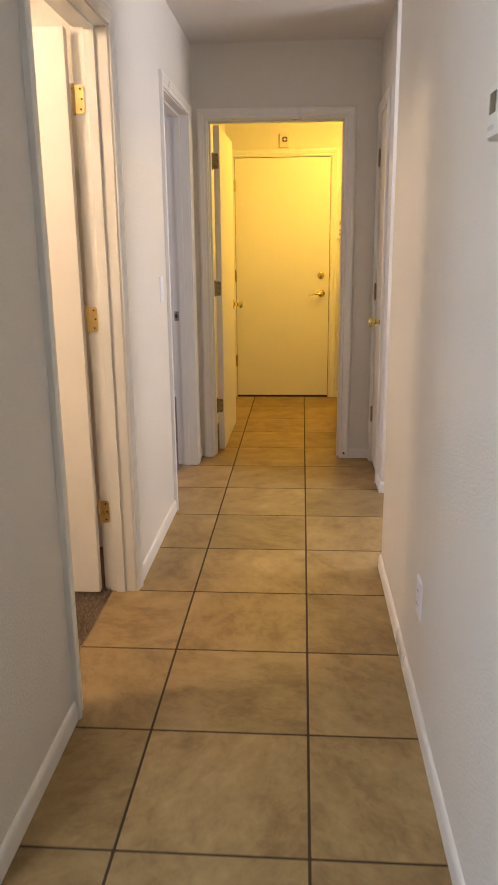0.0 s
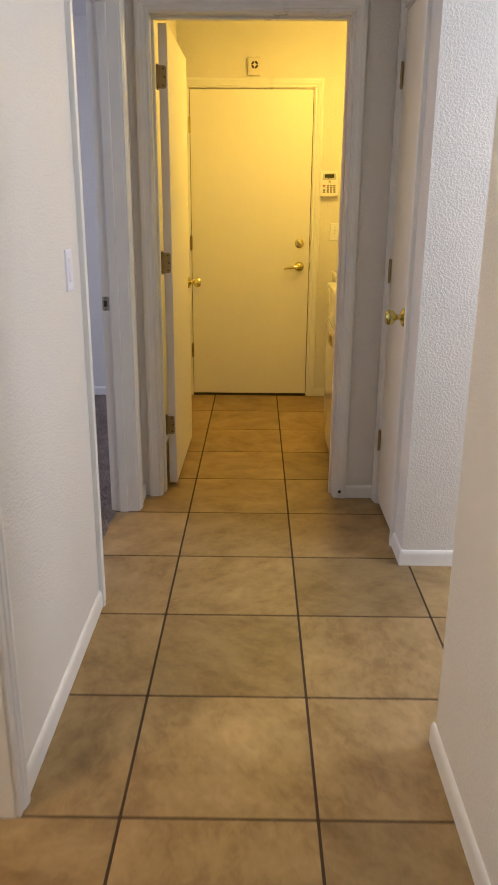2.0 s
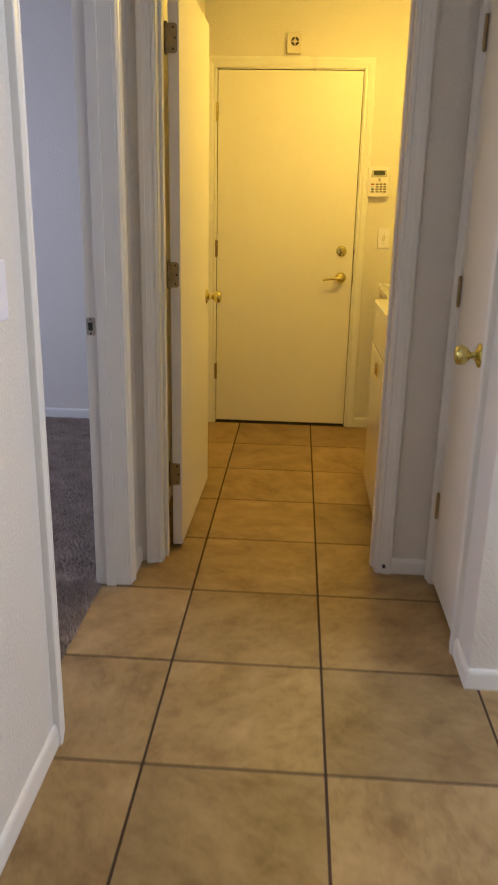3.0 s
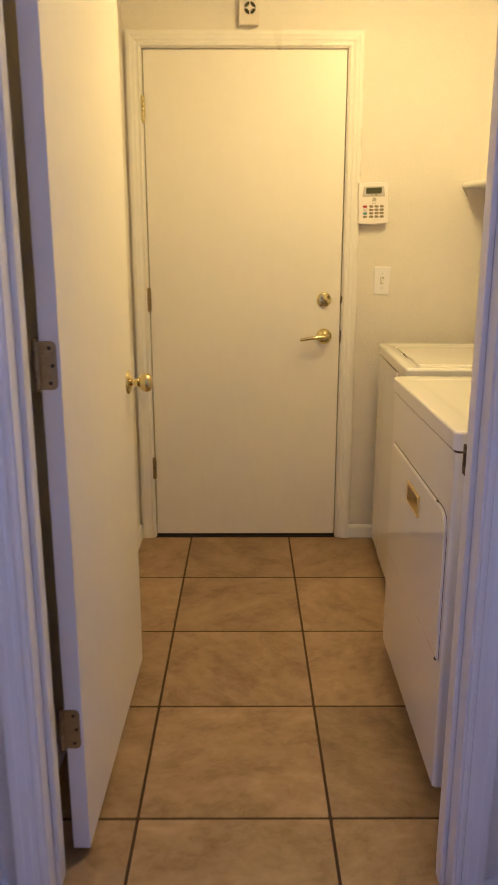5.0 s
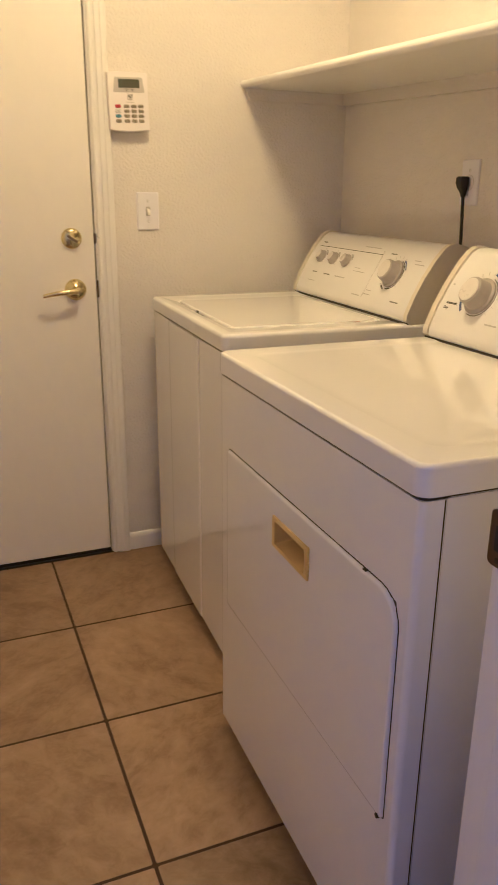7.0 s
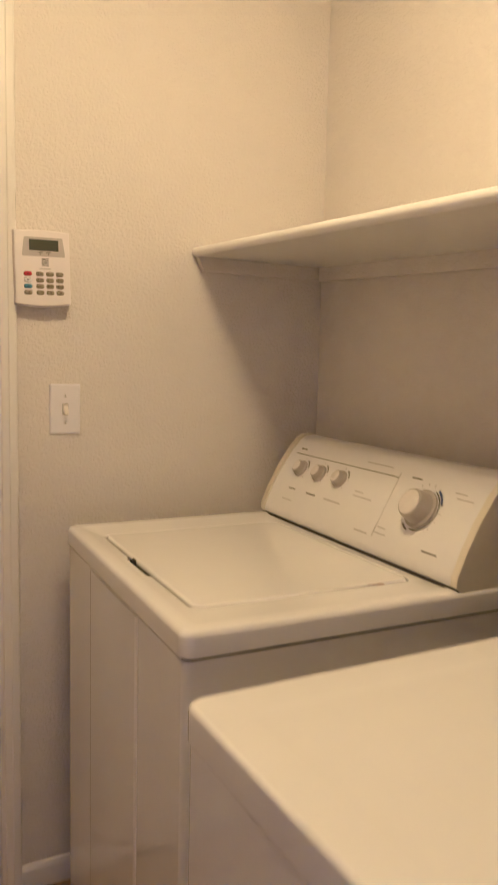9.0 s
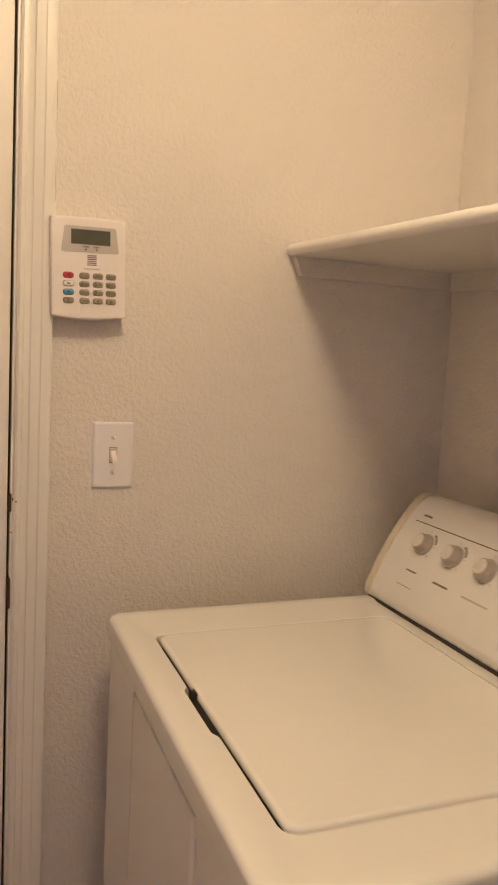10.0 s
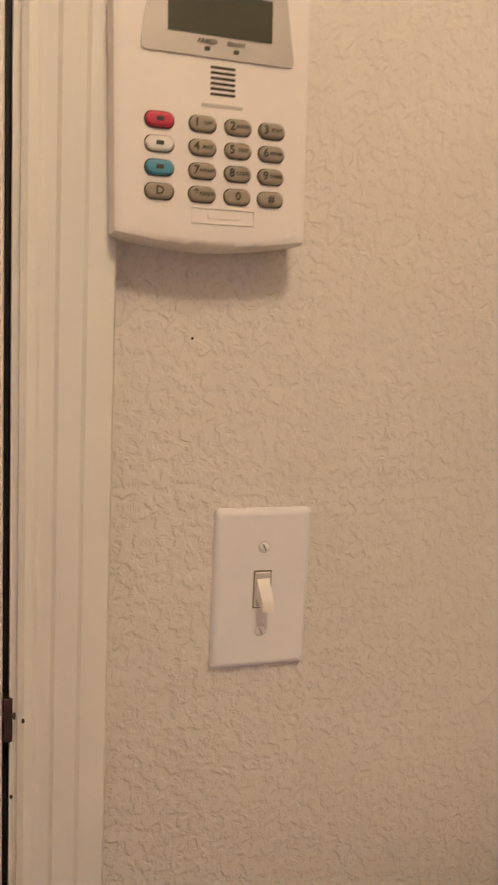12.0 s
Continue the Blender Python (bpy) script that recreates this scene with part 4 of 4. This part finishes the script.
inkw = [(0.045, 0.455, 0.86, 0.0015, M_PRINT), (0.055, 0.080, 0.95, 0.004, M_INK), (0.33, 0.42, 0.97, 0.0022, M_PRINT_PALE), (0.095, 0.125, 0.33, 0.0030, M_INK), (0.175, 0.215, 0.33, 0.0034, M_INK), (0.252, 0.315, 0.33, 0.0032, M_PRINT_PALE),
        (0.085, 0.130, 0.16, 0.0022, M_PRINT_PALE), (0.345, 0.375, 0.55, 0.0022, M_PRINT_PALE), (0.345, 0.410, 0.49, 0.0022, M_PRINT_PALE), (0.395, 0.440, 0.10, 0.0030, M_PRINT_PALE), (0.490, 0.520, 0.90, 0.0032, M_INK), (0.465, 0.490, 0.22, 0.0022, M_PRINT_PALE), (0.460, 0.495, 0.15, 0.0022, M_PRINT_PALE),
        (0.620, 0.650, 0.84, 0.0024, M_PRINT_PALE), (0.630, 0.672, 0.78, 0.0024, M_PRINT_PALE), (0.605, 0.645, 0.13, 0.0032, M_INK), (0.4595, 0.4605, 0.5, 0.14, M_PRINT_PALE)]
at = console(wa, WW, 0.487, WH - 0.002, [(0.107, 0.64, 0.0165), (0.191, 0.64, 0.0165), (0.276, 0.64, 0.0165), (0.560, 0.56, 0.031)], inkw)
arc_print(wa, at, 0.560, 0.56, 0.046, 0.050, 20, 58)
arc_print(wa, at, 0.560, 0.56, 0.0415, 0.0435, -100, 65, M_PRINT)
arc_print(wa, at, 0.560, 0.56, 0.045, 0.049, 228, 252, M_INK)
for x in (0.107, 0.191, 0.276):
    arc_print(wa, at, x, 0.64, 0.024, 0.0275, 15, 65, M_INK)
# dark strip drawn for the shade at the console's foot
part("console_seam_shade", cube(0.008, WW - 0.006, 0.4855, 0.62, WH - 0.003, WH + 0.0022), M_SHADE_CHIP, wa, "dark strip for the shade in the seam under the console")

DW, DD, DH = 0.718, 0.69, 0.904
dr = tagged(empty("clothes_dryer", pose(0.511, 5.889, 0, 0, 0, -90.6)), "white enamelled front-loading clothes dryer with ambered door handle", "dryer")
part("cabinet", loops(bmesh.new(), [rounded(0.006, DW - 0.006, 0.0405, DD - 0.004, 0.003, z) for z in (0.045, 0.858)]), M_ENAMEL, dr, "glossy white sheet-steel cabinet")
front = bmesh.new()
for x0, x1, z0, z1 in ((0.004, DW - 0.004, 0.044, 0.372), (0.004, DW - 0.004, 0.703, 0.8565), (0.004, 0.075, 0.372, 0.703), (DW - 0.062, DW - 0.004, 0.372, 0.703)):
    loops(front, [rounded(x0, x1, 0.005, 0.0482, 0.010, z, 5) for z in (z0, z1)])
part("front_panel", front, M_ENAMEL, dr, "glossy white front panel with rounded edges")
# dark strip, slightly proud, draws the shaded seam line
part("panel_seam_shade", cube(0.0036, DW - 0.0036, 0.0385, 0.0404, 0.046, 0.8555), M_SHADE_CHIP, dr, "dark strip for the shade in the seam beside the front panel")
# dark filler for the shade below the dryer's top
part("top_seam_shade", loops(bmesh.new(), [rounded(0.006, DW - 0.006, 0.0075, DD - 0.01, 0.012, z) for z in (0.856, 0.863)]), M_SHADE_CHIP, dr, "dark band for the shade in the seam under the top")
top = bmesh.new()
loops(top, [rounded(0.001, DW - 0.001, 0.001, DD, 0.020, 0.862), rounded(0, DW, 0, DD, 0.020, 0.864), rounded(0, DW, 0, DD, 0.020, 0.897), rounded(0.001, DW - 0.001, 0.001, DD - 0.001, 0.019, 0.9005), rounded(0.0035, DW - 0.0035, 0.0035, DD - 0.0035, 0.018, 0.9032), rounded(0.007, DW - 0.007, 0.007, DD - 0.007, 0.016, 0.904),
            rounded(0.050, DW - 0.050, 0.048, DD - 0.05, 0.030, 0.9042), rounded(0.056, DW - 0.056, 0.054, DD - 0.056, 0.028, 0.9028), rounded(0.075, DW - 0.075, 0.073, DD - 0.075, 0.02, 0.9026)])
part("top", top, M_ENAMEL, dr, "white enamelled top")
for x in (0.035, DW - 0.035):
    for y in (0.07, DD - 0.06):
        part("levelling_foot", lathe(bmesh.new(), [(0.018, 0), (0.018, 0.008), (0.008, 0.010), (0.008, 0.047)], pose(x, y, 0), 12), M_BLACK, dr)


def sheet(x0, x1, z0, z1, radii, y, n=5):
    """A ring in the plane of the dryer's front, with its own radius at each corner (lower left, lower right, upper right, upper left)."""
    pts = []
    for (cx, cz, sx, sz, a0), r in zip(((x0, z0, 1, 1, 180), (x1, z0, -1, 1, 270), (x1, z1, -1, -1, 0), (x0, z1, 1, -1, 90)), radii):
        for i in range(n + 1):
            a = radians(a0 + 90 * i / n)
            pts.append((cx + sx * r + r * math.cos(a), y, cz + sz * r + r * math.sin(a)))
    return pts


R = (0.004, 0.004, 0.046, 0.010)
# dark ring puts the door gap's shade into its colour
part("door_gap_shade", loops(bmesh.new(), [sheet(0.0530, 0.6900, 0.3585, 0.7155, [r + 0.002 for r in R], 0.012), sheet(0.0530, 0.6900, 0.3585, 0.7155, [r + 0.002 for r in R], 0.0044), sheet(0.0630, 0.6800, 0.3685, 0.7055, [0.004] * 4, 0.0044), sheet(0.0630, 0.6800, 0.3685, 0.7055, [0.004] * 4, 0.012)], (False, False)), M_SHADE_CHIP, dr, "dark ring for the shade in the gap round the door")
hx0, hx1, hz0, hz1 = 0.298, 0.440, 0.612, 0.671
hole = [sheet(hx0 + 0.004, hx1 - 0.004, hz0 + 0.004, hz1 - 0.004, (0.002,) * 4, y) for y in (-0.0010, 0.0125)]
door = part("door", loops(bmesh.new(), [sheet(0.0550 + i, 0.6880 - i, 0.3605 + i, 0.7135 - i, [max(0.001, r - i) for r in R], y) for i, y in ((0, 0.0125), (0, 0.0020), (0.0025, -0.0005), (0.006, -0.0010))] + hole, (False, False)), M_ENAMEL, dr, "white flush dryer door, closed")
part("hinge_pin", lathe(bmesh.new(), [(0.004, 0), (0.004, 0.006), (0.002, 0.007)], pose(0.681, 0.0035, 0.362, 90), 10), M_BLACK, dr)
part("door_catch", cube(0.601, 0.609, -0.0014, 0.004, 0.7138, 0.7168, 0.0008, 1), M_BLACK, dr, "small dark catch in the gap over the door")
hb = bmesh.new()
loops(hb, [[(x, y, z) for x, z, _ in rounded(hx0 + i, hx1 - j, hz0 + k, hz1 - k, r, 0, 3)] for i, j, k, r, y in ((0, 0, 0, 0.003, -0.0005), (0, 0, 0, 0.003, -0.0035), (0.002, 0.002, 0.002, 0.003, -0.005), (0.012, 0.012, 0.008, 0.003, -0.0045), (0.0130, 0.018, 0.0092, 0.003, 0.002), (0.0145, 0.088, 0.011, 0.003, 0.0325))], (False, True))
part("door_handle", hb, M_AMBER, dr, "ambered yellow plastic recessed door handle")
inkd = [(0.030, 0.036, 0.62, 0.003, M_PRINT_PALE), (0.185, 0.220, 0.20, 0.003, M_PRINT_PALE), (0.235, 0.236, 0.5, 0.12, M_PRINT_PALE), (0.26, 0.30, 0.85, 0.003, M_PRINT_PALE)]
at = console(dr, DW, 0.487, DH - 0.001, [(0.134, 0.52, 0.032), (0.50, 0.52, 0.0165), (0.60, 0.52, 0.0165)], inkd)
words("lettering", "Automatic", 0.0085, at(0.058, 0.37, 0.0004), M_PRINT, dr)
words("lettering", "Dry", 0.0085, at(0.046, 0.30, 0.0004), M_PRINT, dr)
arc_print(dr, at, 0.134, 0.52, 0.0425, 0.0445, -110, 70, M_INK)
arc_print(dr, at, 0.134, 0.52, 0.050, 0.057, 25, 75)
arc_print(dr, at, 0.134, 0.52, 0.050, 0.056, 185, 225)
# dark strip drawn for the shade below the dryer's console
part("console_seam_shade", cube(0.006, DW - 0.006, 0.4855, 0.62, DH - 0.003, DH + 0.0030), M_SHADE_CHIP, dr, "dark strip for the shade in the seam under the console")

# ---- tiled floor, last ----
fl = tagged(part("floor", cube(-0.505, 2.5, -0.8, 7.02, -0.06, -0.0007), M_GROUT), "large beige mottled ceramic floor tiles with dark brown grout", "floor", kind="structure")
TX, TY, PX, PYT, G = 0.265, 2.056, 0.4438, 0.4387, 0.0072


def tile_mesh(w, h):
    bm = bmesh.new()
    loops(bm, [rounded(-w / 2, w / 2, -h / 2, h / 2, 0.003, -0.008, 1), rounded(-w / 2, w / 2, -h / 2, h / 2, 0.003, -0.0005, 1), rounded(-w / 2 + 0.0008, w / 2 - 0.0008, -h / 2 + 0.0008, h / 2 - 0.0008, 0.0025, 0.0, 1)], (False, True))
    bmesh.ops.recalc_face_normals(bm, faces=bm.faces)
    me = bpy.data.meshes.new("tile")
    bm.to_mesh(me)
    bm.free()
    me.materials.append(M_TILE)
    return me


whole = tile_mesh(PX - G, PYT - G)
edge_w = (TX - PX) + 0.505
cut = tile_mesh(edge_w - G / 2, PYT - G)
rng = random.Random(11)
for j in range(-7, 12):
    y = TY + (j - 0.5) * PYT
    for i in range(-1, 5):
        if i > 1 and not (3.0 < y < 4.3 or y > 5.0):
            continue
        if i > 2 and y > 5.0:
            continue
        ob = new("tile", cut if i == -1 else whole)
        ob.location = (-0.505 + (edge_w - G / 2) / 2 if i == -1 else TX + (i - 0.5) * PX, y, rng.uniform(-0.0001, 0.0003))
        ob.rotation_euler = (rng.uniform(-0.0005, 0.0005), rng.uniform(-0.0005, 0.0005), 0)
        ob.parent = fl
